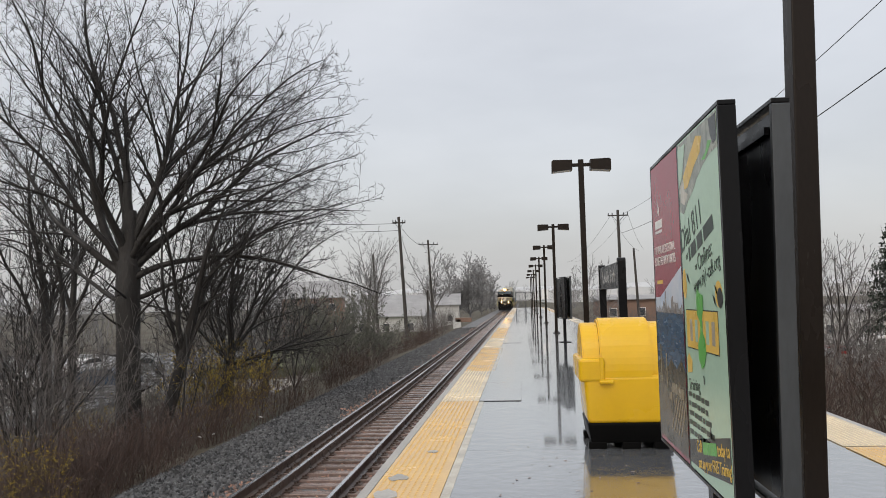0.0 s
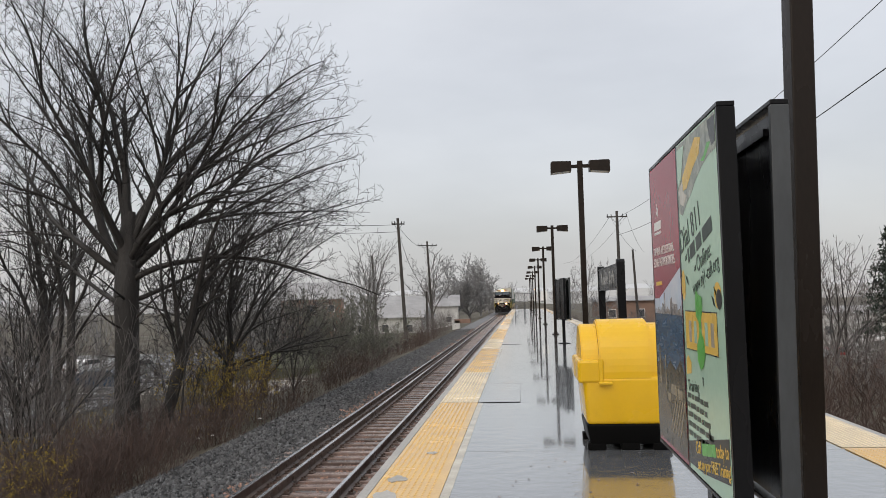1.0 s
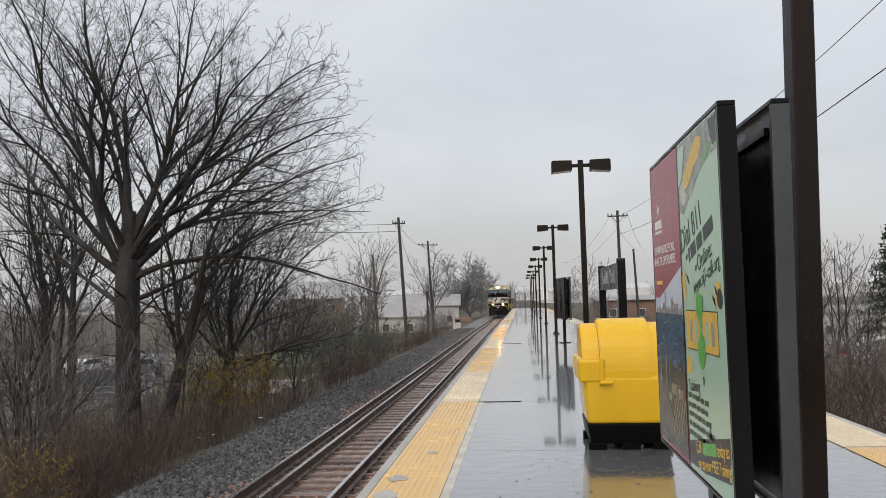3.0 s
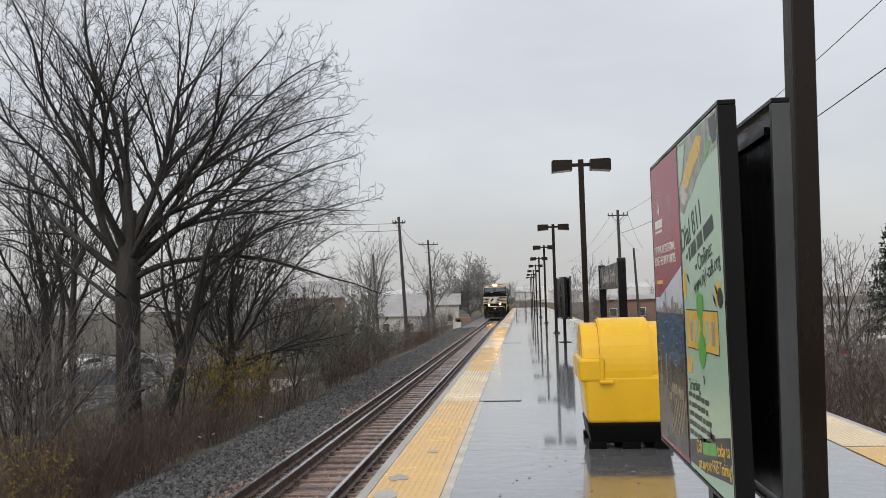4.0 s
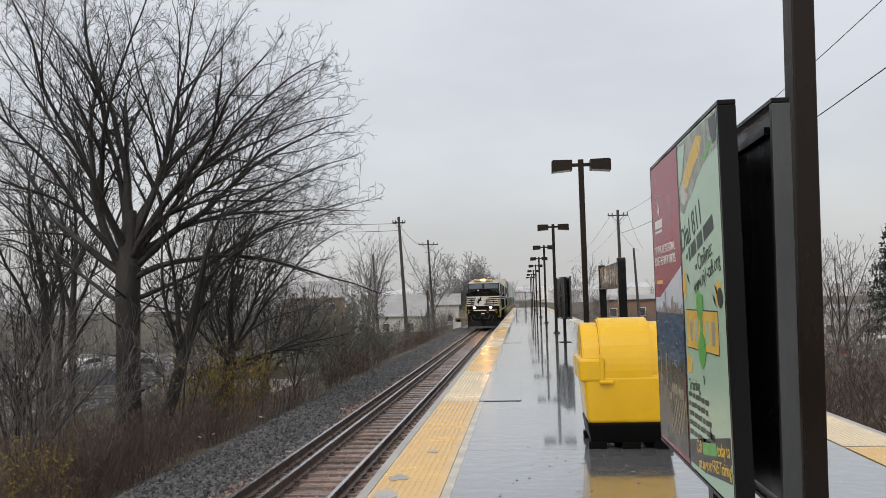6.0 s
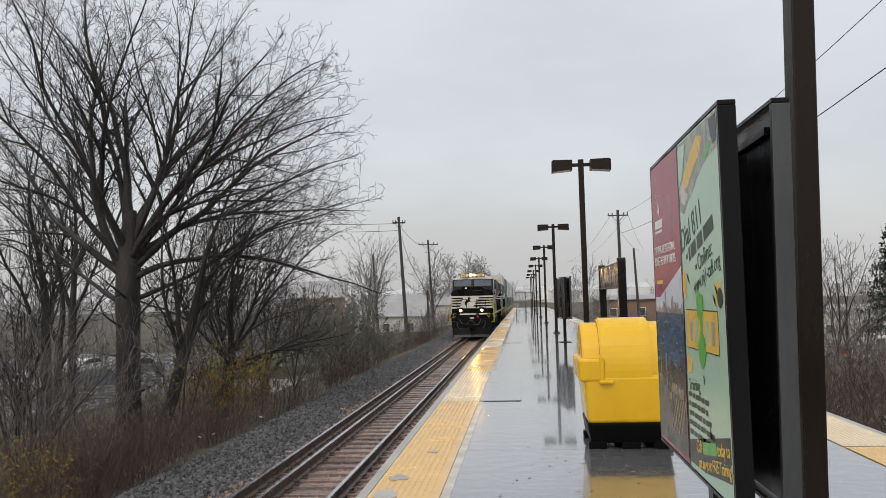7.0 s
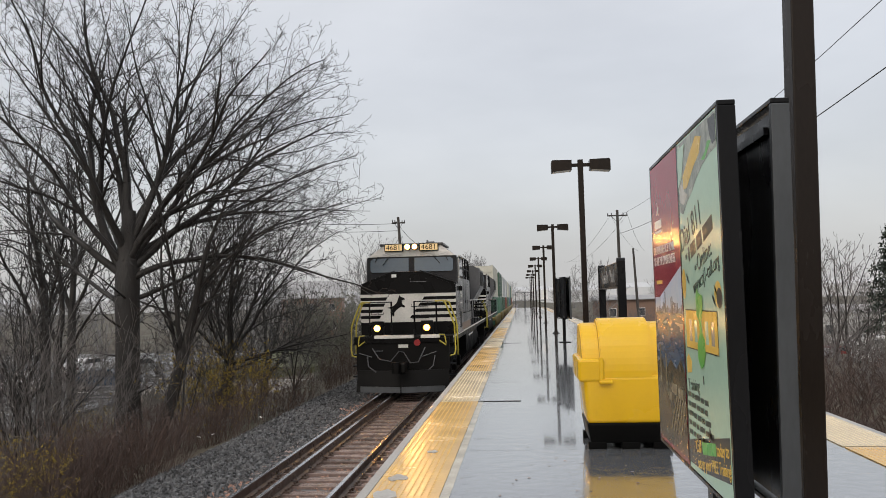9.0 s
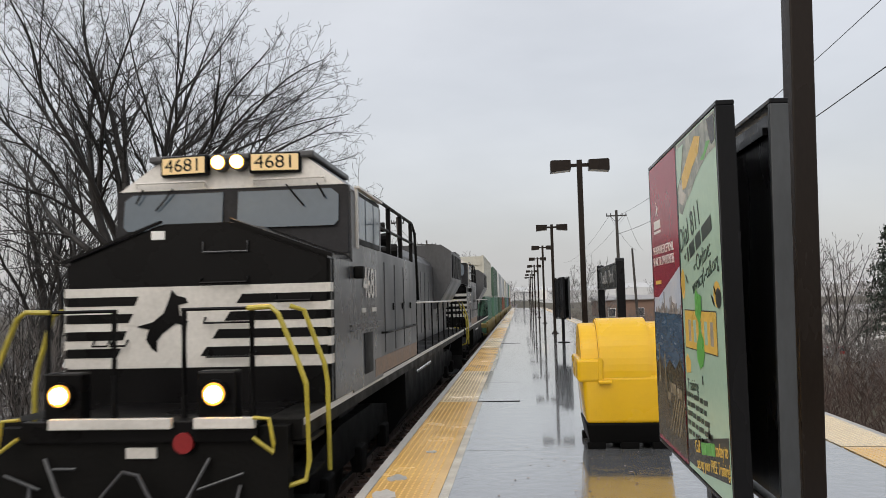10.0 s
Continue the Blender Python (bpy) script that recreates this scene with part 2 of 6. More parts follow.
def prism(bm, outline, fn0, fn1):
    """A solid between two copies of a flat outline."""
    a = [bm.verts.new(fn0(*p)) for p in outline]
    b = [bm.verts.new(fn1(*p)) for p in outline]
    k = len(outline)
    bm.faces.new(a[::-1])
    bm.faces.new(b)
    for i in range(k):
        bm.faces.new((a[i], a[(i + 1) % k], b[(i + 1) % k], b[i]))
    bmesh.ops.recalc_face_normals(bm, faces=bm.faces)
    return bm


def B():
    return bmesh.new()


def letters(name, text, size, mat, parent, m, depth=0.003, label="", wide=1.0):
    """Words as a solid mesh in the built-in font, centred, standing on the pose m."""
    cu = bpy.data.curves.new(name, "FONT")
    cu.body, cu.size, cu.extrude, cu.align_x, cu.align_y = text, size, depth, "CENTER", "CENTER"
    tmp = bpy.data.objects.new(name, cu)
    scene.collection.objects.link(tmp)
    bpy.context.view_layer.update()
    me = bpy.data.meshes.new_from_object(tmp.evaluated_get(bpy.context.evaluated_depsgraph_get()))
    bpy.data.objects.remove(tmp)
    me.transform(m @ Matrix.Diagonal((wide, 1, 1, 1)))
    me.materials.clear()
    me.materials.append(mat)
    ob = new(name, me)
    ob.parent = parent
    return tagged(ob, label)

# ---- the large structure ----
RAIL_Z, DECK_END, DECK_L, DECK_R = -1.22, 131.0, -1.46, 4.13


def ground_z(x, y=0.0):
    """Height of the land across the line: the railway bank, the low lot beside it, a shallow cutting on the far side."""
    steps = [(-2000, -4.2), (-22, -4.0), (-16, -3.6), (-11, -2.5), (-7.6, -1.75), (-6.9, -1.56), (8.5, -1.56), (10.5, -1.2), (14, -1.5), (20, -3.4), (28, -4.9), (2000, -5.1)]
    for (xa, za), (xb, zb) in zip(steps, steps[1:]):
        if xa <= x <= xb:
            return za + (zb - za) * (x - xa) / (xb - xa)
    return -4.0


def build_ground():
    xs = [-2000, -600, -250, -120, -70, -48, -36, -28, -22, -19, -16, -14.5, -13, -12, -11, -10, -9.2, -8.4, -7.6, -6.9, -5, 0, 5, 8.5, 9.5, 10.5, 12, 14, 18, 22, 40, 90, 250, 700, 2000]
    ys = [-120, -60] + [-30 + 3 * k for k in range(60)] + [160, 180, 210, 250, 320, 450, 700, 1200, 2500]
    verts, faces = [], []
    for y in ys:
        for x in xs:
            bumpy = 0.0 if -7 < x < 9 else 0.22 * noise.noise(Vector((x * 0.35, y * 0.25, 0.3)))
            verts.append((x, y, ground_z(x) + bumpy))
    n = len(xs)
    for j in range(len(ys) - 1):
        for i in range(n - 1):
            faces.append((j * n + i, j * n + i + 1, (j + 1) * n + i + 1, (j + 1) * n + i))
    g = raw("ground", verts, faces, LITTER, None, True)
    tagged(g, "brown leaf-strewn railway bank and low ground in rain", "ground", kind="structure")


def build_ballast():
    bed = thing("ballast_bed", (0, 0, 0), "dark grey crushed-stone ballast bed under the rails", "ballast", kind="structure")
    bm = B()
    prof = [(-7.3, -1.72), (-6.75, -1.50), (-5.6, -1.44), (-1.9, -1.44), (-1.2, -1.50), (-1.2, -1.8), (-7.3, -1.8)]
    prism(bm, [(x, z if not -5.7 < x < -1.8 else z - 0.03) for x, z in prof], lambda x, z: (x, -30, z), lambda x, z: (x, 420, z))
    part("bed", bm, BALLAST, bed)
    rng = random.Random(5)
    octa = [(1, 0, 0), (-1, 0, 0), (0, 1, 0), (0, -1, 0), (0, 0, 1), (0, 0, -1)]
    tri = [(0, 2, 4), (2, 1, 4), (1, 3, 4), (3, 0, 4), (2, 0, 5), (1, 2, 5), (3, 1, 5), (0, 3, 5)]
    for nm, mt, count, lo, hi in (("loose_stones", BALLAST, 38000, -7.4, -4.75), ("rusty_stones", RUSTBED, 5000, -5.15, -4.5), ("stones_between_ties", RUSTBED, 9000, -4.4, -2.0)):
        verts, faces = [], []
        for k in range(count):
            y = 9.0 + 75 * rng.random() ** 1.9
            x = rng.uniform(lo, hi)
            if nm == "rusty_stones":
                if noise.noise(Vector((y * 0.35, 1.7, 0))) < -0.08:
                    continue
                x = -4.62 - abs(rng.gauss(0, 0.22))
            r = rng.uniform(0.020, 0.052) * (1 + y / 110)
            base = -1.44 if x > -5.6 else (-1.44 + (x + 5.6) * 0.052 if x > -6.75 else -1.50 + (x + 6.75) * 0.40)
            if nm == "stones_between_ties":
                base, r = -1.47, min(r, 0.034)
            c = Vector((x, y, base + r * 0.25))
            e = Euler((rng.random() * 6, rng.random() * 6, rng.random() * 6)).to_matrix()
            sx, sy, sz = r * rng.uniform(0.8, 1.4), r * rng.uniform(0.8, 1.3), r * rng.uniform(0.6, 0.9)
            o = len(verts)
            verts += [tuple(c + e @ Vector((p[0] * sx, p[1] * sy, p[2] * sz))) for p in octa]
            faces += [(a + o, b + o, d + o) for a, b, d in tri]
        s = raw(nm, verts, faces, mt, bed)
        s["kind"] = "stuff"


def build_track():
    tr = thing("railway_track", (0, 0, RAIL_Z), "wet gauntlet railway track of four rusty rails on timber ties", "railway track", kind="structure")
    prof = [(-0.07, -0.185), (0.07, -0.185), (0.07, -0.172), (0.011, -0.15), (0.011, -0.045), (0.036, -0.034), (0.036, -0.004),
            (-0.036, -0.004), (-0.036, -0.034), (-0.011, -0.045), (-0.011, -0.15), (-0.07, -0.172)]
    for x in (-4.47, -4.02, -2.95, -2.50):
        bm = B()
        prism(bm, [(px + x, pz) for px, pz in prof], lambda a, c: (a, -30, c), lambda a, c: (a, 420, c))
        r = part("rail", bm, RAILSIDE, tr)
        bm = B()
        box(bm, x - 0.033, x + 0.033, -30, 420, -0.006, 0.0)
        part("rail_head", bm, RAILTOP, r, "polished running surface")
    rng = random.Random(9)
    bm = B()
    box(bm, -1.62, 1.62, -0.115, 0.115, -0.10, 0.0, 0.012)
    tie_me = mesh_of(bm, "tie", TIE)
    clips = B()
    for k in range(-6, 290):
        y = 0.2 + k * 0.5
        t = new("tie", tie_me)
        t.parent = tr
        t.matrix_basis = pose(-3.42 + rng.uniform(-0.07, 0.07), y + rng.uniform(-0.03, 0.03), -0.187 + rng.uniform(-0.012, 0.004), 0, 0, rng.uniform(-0.7, 0.7))
        if 8 < y < 60:
            for x in (-4.47, -4.02, -2.95, -2.50):
                box(clips, x - 0.17, x + 0.17, y - 0.085, y + 0.085, -0.188, -0.172)
                for sx, sy in ((-0.10, 0.04), (0.10, -0.04), (0.12, 0.05)):
                    box(clips, x + sx - 0.018, x + sx + 0.018, y + sy - 0.018, y + sy + 0.018, -0.176, -0.135)
    s = part("tie_plates_and_spikes", clips, RAILSIDE, tr)
    s["kind"] = "stuff"
    verts, faces = [], []
    for k in range(290, 800):
        y, o = 0.2 + k * 0.5, len(verts)
        for x in (-5.0, -1.85):
            for dy in (-0.115, 0.115):
                for z in (-0.29, -0.188):
                    verts.append((x, y + dy, z))
        faces += [(o, o + 1, o + 3, o + 2), (o + 4, o + 6, o + 7, o + 5), (o, o + 4, o + 5, o + 1), (o + 2, o + 3, o + 7, o + 6), (o + 1, o + 5, o + 7, o + 3)]
    s = raw("far_ties", verts, faces, TIE, tr)
    s["kind"] = "stuff"


def dome_field(bm_verts, bm_faces, x0, x1, y0, y1, z, pitch, r=0.013, h=0.006):
    nx, ny = int((x1 - x0) / pitch), int((y1 - y0) / pitch)
    for j in range(ny):
        for i in range(nx):
            cx, cy, o = x0 + (i + 0.5) * pitch, y0 + (j + 0.5) * pitch, len(bm_verts)
            for rad, zz in ((r, z), (r * 0.55, z + h)):
                for k in range(6):
                    bm_verts.append((cx + rad * math.cos(k * math.tau / 6), cy + rad * math.sin(k * math.tau / 6), zz))
            bm_faces += [(o + k, o + (k + 1) % 6, o + 6 + (k + 1) % 6, o + 6 + k) for k in range(6)]
            bm_faces.append(tuple(o + 6 + k for k in range(6)))


def build_platform():
    p = thing("platform", (0, 0, 0), "rain-wet grey concrete island platform with yellow tactile edges", "platform", kind="structure")
    # the deck is cast in bays; joints 8 mm wide lie between them
    cuts = [-12, -5.2, 0.6, 8.74, 12.83, 20.6, 29.4, 38, 47, 56, 65, 74, 83, 92, 101, 110, 119, DECK_END]
    for a, b in zip(cuts, cuts[1:]):
        bm = B()
        box(bm, DECK_L + 0.02, DECK_R - 0.02, a + 0.004, b - 0.004, -0.32, 0.0)
        part("slab", bm, DECK, p)
    for x in (-0.9, 3.6):
        bm = B()
        box(bm, x - 0.15, x + 0.15, -12, DECK_END, -1.58, -0.33)
        part("foundation_wall", bm, CONCRETE, p)
    # rubbing edge of bare concrete along both sides
    for x0, x1 in ((DECK_L, DECK_L + 0.09), (DECK_R - 0.09, DECK_R)):
        bm = B()
        box(bm, x0, x1, -12, DECK_END, -0.30, 0.006, 0.004)
        part("edge_nosing", bm, CONCRETE, p, "chipped bare concrete edge")
    # edge panels: yellow where renewed, faded cream on the raised bridge plates
    left = [(-12, 6.6, 0), (6.6, 12.80, 0), (12.86, 18.1, 1), (18.1, 26.6, 0), (26.6, 29.2, 1), (29.2, 33.0, 1), (33.0, 44, 0), (44, 52, 1), (52, 66, 0), (66, 80, 1), (80, 104, 0), (104, DECK_END, 1)]
    dv, df, pv, pf = [], [], [], []
    for a, b, pale in left:
        bm = B()
        box(bm, DECK_L + 0.10, -0.74, a + 0.004, b - 0.004, 0.002, 0.012, 0.003)
        part("tactile_panel", bm, TACTP if pale else TACT, p, "faded cream tactile panel" if pale else "yellow tactile panel")
        if a > 0 and b < 45:
            dome_field(pv if pale else dv, pf if pale else df, DECK_L + 0.12, -0.76, a + 0.03, b - 0.03, 0.012, 0.0595)
    right = [(-12, 8.75, 0), (8.8, 20, 1), (20, 34, 0), (34, 60, 1), (60, DECK_END, 0)]
    for a, b, pale in right:
        bm = B()
        box(bm, 3.36, DECK_R - 0.10, a + 0.004, b - 0.004, 0.002, 0.012, 0.003)
        part("tactile_panel", bm, TACTP if pale else TACT, p)
        if 0 < b < 21:
            dome_field(pv if pale else dv, pf if pale else df, 3.38, DECK_R - 0.12, max(a, 6.5) + 0.03, b - 0.03, 0.012, 0.0595)
    for nm, v, f, mt in (("yellow_domes", dv, df, TACT), ("cream_domes", pv, pf, TACTP)):
        s = raw(nm, v, f, mt, p)
        s["kind"] = "stuff"
    # worn strip of yellow paint inside the tactile edge
    for a, b in ((6.0, 12.8), (18.2, 26.5)):
        bm = B()
        box(bm, -0.738, -0.655, a, b, 0.001, 0.004)
        part("paint_strip", bm, YEDGE, p, "worn pale yellow paint strip")
    # raised steel bridge plates with dark joints
    for a, b in ((12.86, 15.6), (15.62, 18.1), (29.25, 33.0)):
        bm = B()
        box(bm, -0.735, -0.05, a, b, 0.001, 0.010, 0.003)
        part("bridge_plate", bm, DECK, p, "raised grey-painted plate")
        bm = B()
        box(bm, DECK_L + 0.1, -0.05, a - 0.045, a - 0.006, 0.0015, 0.006)
        part("joint_seal", bm, KPLASTIC, p, "black joint seal")


def deck_litter():
    """Wet leaf scraps and grit on the deck, and worn spots in the near tactile panel."""
    rng = random.Random(12)
    v, f = [], []
    for k in range(46):
        x, y, r = rng.uniform(-0.5, 1.2), rng.uniform(6.4, 9.2), rng.uniform(0.006, 0.018)
        o = len(v)
        for j in range(5):
            a = j * math.tau / 5 + rng.random()
            v.append((x + r * math.cos(a) * rng.uniform(0.6, 1.2), y + r * math.sin(a) * rng.uniform(0.6, 1.4), 0.004 + rng.random() * 0.004))
        f.append(tuple(range(o, o + 5)))
    tagged(raw("leaf_scraps", v, f, TIE), "dark wet leaf scraps scattered on the platform", "leaf litter", kind="stuff")
    for x, y, r in ((-1.18, 7.35, 0.085), (-1.22, 6.75, 0.10), (-1.02, 8.6, 0.05)):
        bm = B()
        pts = [(x + r * (1 + 0.4 * rng.uniform(-1, 1)) * math.cos(j * 0.5236), y + 1.5 * r * (1 + 0.4 * rng.uniform(-1, 1)) * math.sin(j * 0.5236)) for j in range(12)]
        prism(bm, pts, lambda a, b: (a, b, 0.010), lambda a, b: (a, b, 0.0195))
        part("worn_patch", bm, CONCRETE, bpy.data.objects["platform"], "worn grey patch in the tactile panel")


build_ground()
build_ballast()
build_track()
build_platform()
deck_litter()

# ---- platform furniture ----
def lamp_post(at, lean=0.0):
    t = thing("lamp_post", at, "dark bronze square lamp post with twin box heads on the platform", "lamp post", "platform lamp posts")
    bm = B()
    box(bm, -0.066, 0.066, -0.066, 0.066, 0.02, 5.05, 0.008)
    part("pole", bm, BRONZE, t)
    bm = B()
    box(bm, -0.16, 0.16, -0.16, 0.16, 0.0, 0.022, 0.004)
    box(bm, -0.09, 0.09, -0.09, 0.09, 0.02, 0.10, 0.006)
    part("base_plate", bm, BRONZE, t)
    for k in range(4):
        bm = B()
        cyl(bm, (0.125 * (1 if k % 2 else -1), 0.125 * (1 if k > 1 else -1), 0.02), (0.125 * (1 if k % 2 else -1), 0.125 * (1 if k > 1 else -1), 0.055), 0.014, seg=6)
        part("bolt", bm, GREYMETAL, t)
    for s in (-1, 1):
        bm = B()
        box(bm, min(s * 0.06, s * 0.24), max(s * 0.06, s * 0.24), -0.04, 0.04, 4.88, 4.96, 0.004)
        part("arm", bm, BRONZE, t)
        bm = B()
        a, b = 0.22 * s, 0.72 * s
        prism(bm, [(a, 4.79), (b, 4.75), (b, 5.01), (b - 0.04 * s, 5.04), (a, 5.03)], lambda x, z: (x, -0.18, z), lambda x, z: (x, 0.18, z))
        h = part("head", bm, BRONZE, t)
        bm = B()
        prism(bm, [(a + 0.05 * s, 4.781), (b - 0.03 * s, 4.748), (b - 0.03 * s, 4.757), (a + 0.05 * s, 4.79)], lambda x, z: (x, -0.15, z), lambda x, z: (x, 0.15, z))
        part("lens", bm, LENS, h, "pale flat lens")
    return t


def ad_stand(at, gap, lean=0.0):
    """Two framed poster boards back to back on one central post; one board may hang a little out of true."""
    t = thing("poster_stand", at, "black double-sided poster stand with two framed boards", "poster stand", "poster stands")
    L, z0, z1 = 0.77, 0.86, 2.39
    bm = B()
    box(bm, -0.05, 0.05, -0.05, 0.05, 0.02, 2.30, 0.006)
    part("post", bm, BLACKMETAL, t)
    bm = B()
    box(bm, -0.19, 0.19, -0.19, 0.19, 0.0, 0.024, 0.004)
    part("base_plate", bm, BLACKMETAL, t)
    for z in (1.0, 2.2):
        bm = B()
        box(bm, -gap / 2, gap / 2, -0.04, 0.04, z - 0.03, z + 0.03)
        part("bracket", bm, BLACKMETAL, t)
    for s in (-1, 1):
        inner, outer = s * gap / 2, s * (gap / 2 + 0.068)
        lo, hi = min(inner, outer), max(inner, outer)
        bm = B()
        box(bm, lo + 0.022, hi - 0.012, -L + 0.04, L - 0.04, z0 + 0.04, z1 - 0.04)
        board = part("board", bm, BLACKMETAL, t)
        if s > 0 and lean:
            board.matrix_basis = pose(-z1 * math.sin(radians(lean)) - 0.004, 0, 0, 0, lean, 0)
        for a, b, c, d in ((-L, L, z1 - 0.02, z1), (-L, L, z0, z0 + 0.02), (-L, -L + 0.026, z0 + 0.02, z1 - 0.02), (L - 0.026, L, z0 + 0.02, z1 - 0.02)):
            bm = B()
            box(bm, lo, hi, a, b, c, d, 0.004)
            part("frame_bar", bm, GREYMETAL if s > 0 and b < 0 else BLACKMETAL, board)
        bm = B()
        box(bm, (outer - 0.014) if s > 0 else outer, outer if s > 0 else outer + 0.014, -0.012, 0.012, z0 + 0.02, z1 - 0.02)
        part("divider", bm, BLACKMETAL, board)
        bm = B()
        box(bm, (lo + 0.002) if s > 0 else (hi - 0.02), (lo + 0.02) if s > 0 else (hi - 0.002), -L + 0.10, L - 0.10, z1 - 0.12, z1 - 0.09)
        part("back_rib", bm, BLACKMETAL, board)
    return t


def tub(bm, x0, x1, y0, y1, z0, z1, flare, bevel):
    """A moulded tub: wider at the top."""
    r = bmesh.ops.create_cube(bm, size=1.0)["verts"]
    for v in r:
        g = flare if v.co.z > 0 else 0.0
        v.co = Vector((x0 - g if v.co.x < 0 else x1 + g, y0 - g if v.co.y < 0 else y1 + g, z0 if v.co.z < 0 else z1))
    bmesh.ops.bevel(bm, geom=list({e for v in r for e in v.link_edges}), offset=bevel, segments=4, affect="EDGES", profile=0.5)


def half_drum(bm, x0, x1, r, zc, squash=1.0, seg=28):
    """A cover rolled about an axis that runs across the bin."""
    pts = [(r * math.cos(math.pi * k / seg), zc + squash * r * math.sin(math.pi * k / seg)) for k in range(seg + 1)]
    prism(bm, pts, lambda y, z: (x0, y, z), lambda y, z: (x1, y, z))
    bmesh.ops.bevel(bm, geom=[e for e in bm.edges if abs(e.verts[0].co.x - e.verts[1].co.x) < 1e-5], offset=0.014, segments=2, affect="EDGES")


def storage_bin(at):
    t = thing("storage_bin", at, "yellow plastic roll-top storage bin on a black base", "storage bin")
    bm = B()
    tub(bm, -0.40, 0.50, -0.44, 0.44, 0.275, 0.80, 0.035, 0.05)
    part("tub", bm, YPLASTIC, t, smooth=True)
    bm = B()
    tub(bm, -0.37, 0.47, -0.41, 0.41, 0.06, 0.29, 0.035, 0.03)
    part("base", bm, KPLASTIC, t, "black moulded base", True)
    for x in (-0.30, 0.06, 0.40):
        for y in (-0.34, 0.34):
            bm = B()
            box(bm, x - 0.10, x + 0.10, y - 0.07, y + 0.07, 0.0, 0.08, 0.012)
            part("foot", bm, KPLASTIC, t)
    bm = B()
    box(bm, -0.485, -0.20, -0.485, 0.485, 0.735, 0.985, 0.03)
    part("end_collar", bm, YPLASTIC, t, smooth=False)
    bm = B()
    box(bm, -0.21, 0.53, -0.465, 0.465, 0.735, 0.80, 0.02)
    part("rim", bm, YPLASTIC, t)
    bm = B()
    half_drum(bm, -0.245, 0.315, 0.468, 0.78, 1.36)
    part("roll_top", bm, YPLASTIC, t, smooth=False)
    for x0, x1 in ((-0.435, -0.235), (0.305, 0.50)):
        bm = B()
        half_drum(bm, x0, x1, 0.43, 0.78, 1.36)
        part("end_cap", bm, YPLASTIC, t)
    bm = B()
    box(bm, -0.262, -0.215, -0.492, -0.46, 0.70, 1.0, 0.008)
    box(bm, -0.27, -0.12, -0.53, -0.46, 0.715, 0.755, 0.015)
    part("latch", bm, YPLASTIC, t)
    return t


def station_sign(at):
    t = thing("station_sign", at, "black station name sign on two posts", "sign")
    for y in (0.0, 3.30):
        bm = B()
        box(bm, -0.07, 0.07, y - 0.07, y + 0.07, 0.0, 2.28, 0.006)
        cyl(bm, (-0.07, y, 2.26), (0.07, y, 2.26), 0.07, seg=16)
        part("post", bm, BLACKMETAL, t)
    bm = B()
    box(bm, -0.055, 0.055, 0.07, 3.23, 1.80, 2.26, 0.006)
    b = part("panel", bm, BLACKMETAL, t)
    letters("station_name", "Roselle", 0.36, LENS, b, pose(-0.058, 2.12, 2.02, 90, 0, -90), 0.002, "white word Roselle", 1.15)
    letters("station_name", "Park", 0.36, LENS, b, pose(-0.058, 0.88, 2.02, 90, 0, -90), 0.002, "white word Park", 1.15)
    for z in (1.815, 2.245):
        bm = B()
        box(bm, -0.062, 0.062, 0.07, 3.23, z - 0.012, z + 0.012)
        part("panel_trim", bm, GREYMETAL, b)
    return t


MINT = material("mint_poster_paper", (0.42, 0.60, 0.47), 0.22, 0, 0.08, 1.0, 30, 0.05, 0.001, spec=0.14)
CRIMSON = material("crimson_poster_paper", (0.30, 0.022, 0.045), 0.20, 0, 0.12, 1.5, 30, 0.05, 0.001, spec=0.14)
INK = material("dark_green_ink", (0.025, 0.045, 0.035), 0.3, 0, 0.1, 3, 30, 0, spec=0.14)
LEAFGREEN = material("bright_green_ink", (0.12, 0.42, 0.09), 0.3, 0, 0.12, 3, 30, 0, spec=0.14)
GOLD = material("gold_ink", (0.72, 0.48, 0.10), 0.3, 0, 0.15, 4, 30, 0, spec=0.14)
CHARCOAL = material("charcoal_ink", (0.035, 0.04, 0.04), 0.3, 0, 0.15, 3, 30, 0, spec=0.14)
PSKY = material("printed_sky", (0.45, 0.56, 0.70), 0.25, 0, 0.2, 3, 20, 0, spec=0.14, col2=(0.66, 0.68, 0.72))
PRIVER = material("printed_river", (0.06, 0.11, 0.18), 0.25, 0, 0.3, 6, 60, 0, spec=0.14, stretch=(1, 1, 4))
PTOWN = material("printed_skyline", (0.30, 0.27, 0.25), 0.25, 0, 0.5, 30, 90, 0, spec=0.14)
PCAMPUS = material("printed_treetops", (0.018, 0.022, 0.014), 0.25, 0, 0.6, 12, 45, 0, spec=0.14, col2=(0.075, 0.055, 0.030))
PPATH = material("printed_stone", (0.24, 0.20, 0.13), 0.25, 0, 0.4, 20, 60, 0, spec=0.14)
PPHOTO = material("printed_collage", (0.42, 0.45, 0.38), 0.25, 0, 0.5, 9, 30, 0, spec=0.14, col2=(0.12, 0.14, 0.12))


def flat(name, pts, mat, parent, layer, x=-0.1335):
    """A printed shape: pts are (along the board towards the reader's right, height)."""
    bm = B()
    prism(bm, pts, lambda u, z: (x - 0.0006 * layer, -u, z), lambda u, z: (x - 0.0006 * layer + 0.0004, -u, z))
    return part(name, bm, mat, parent)


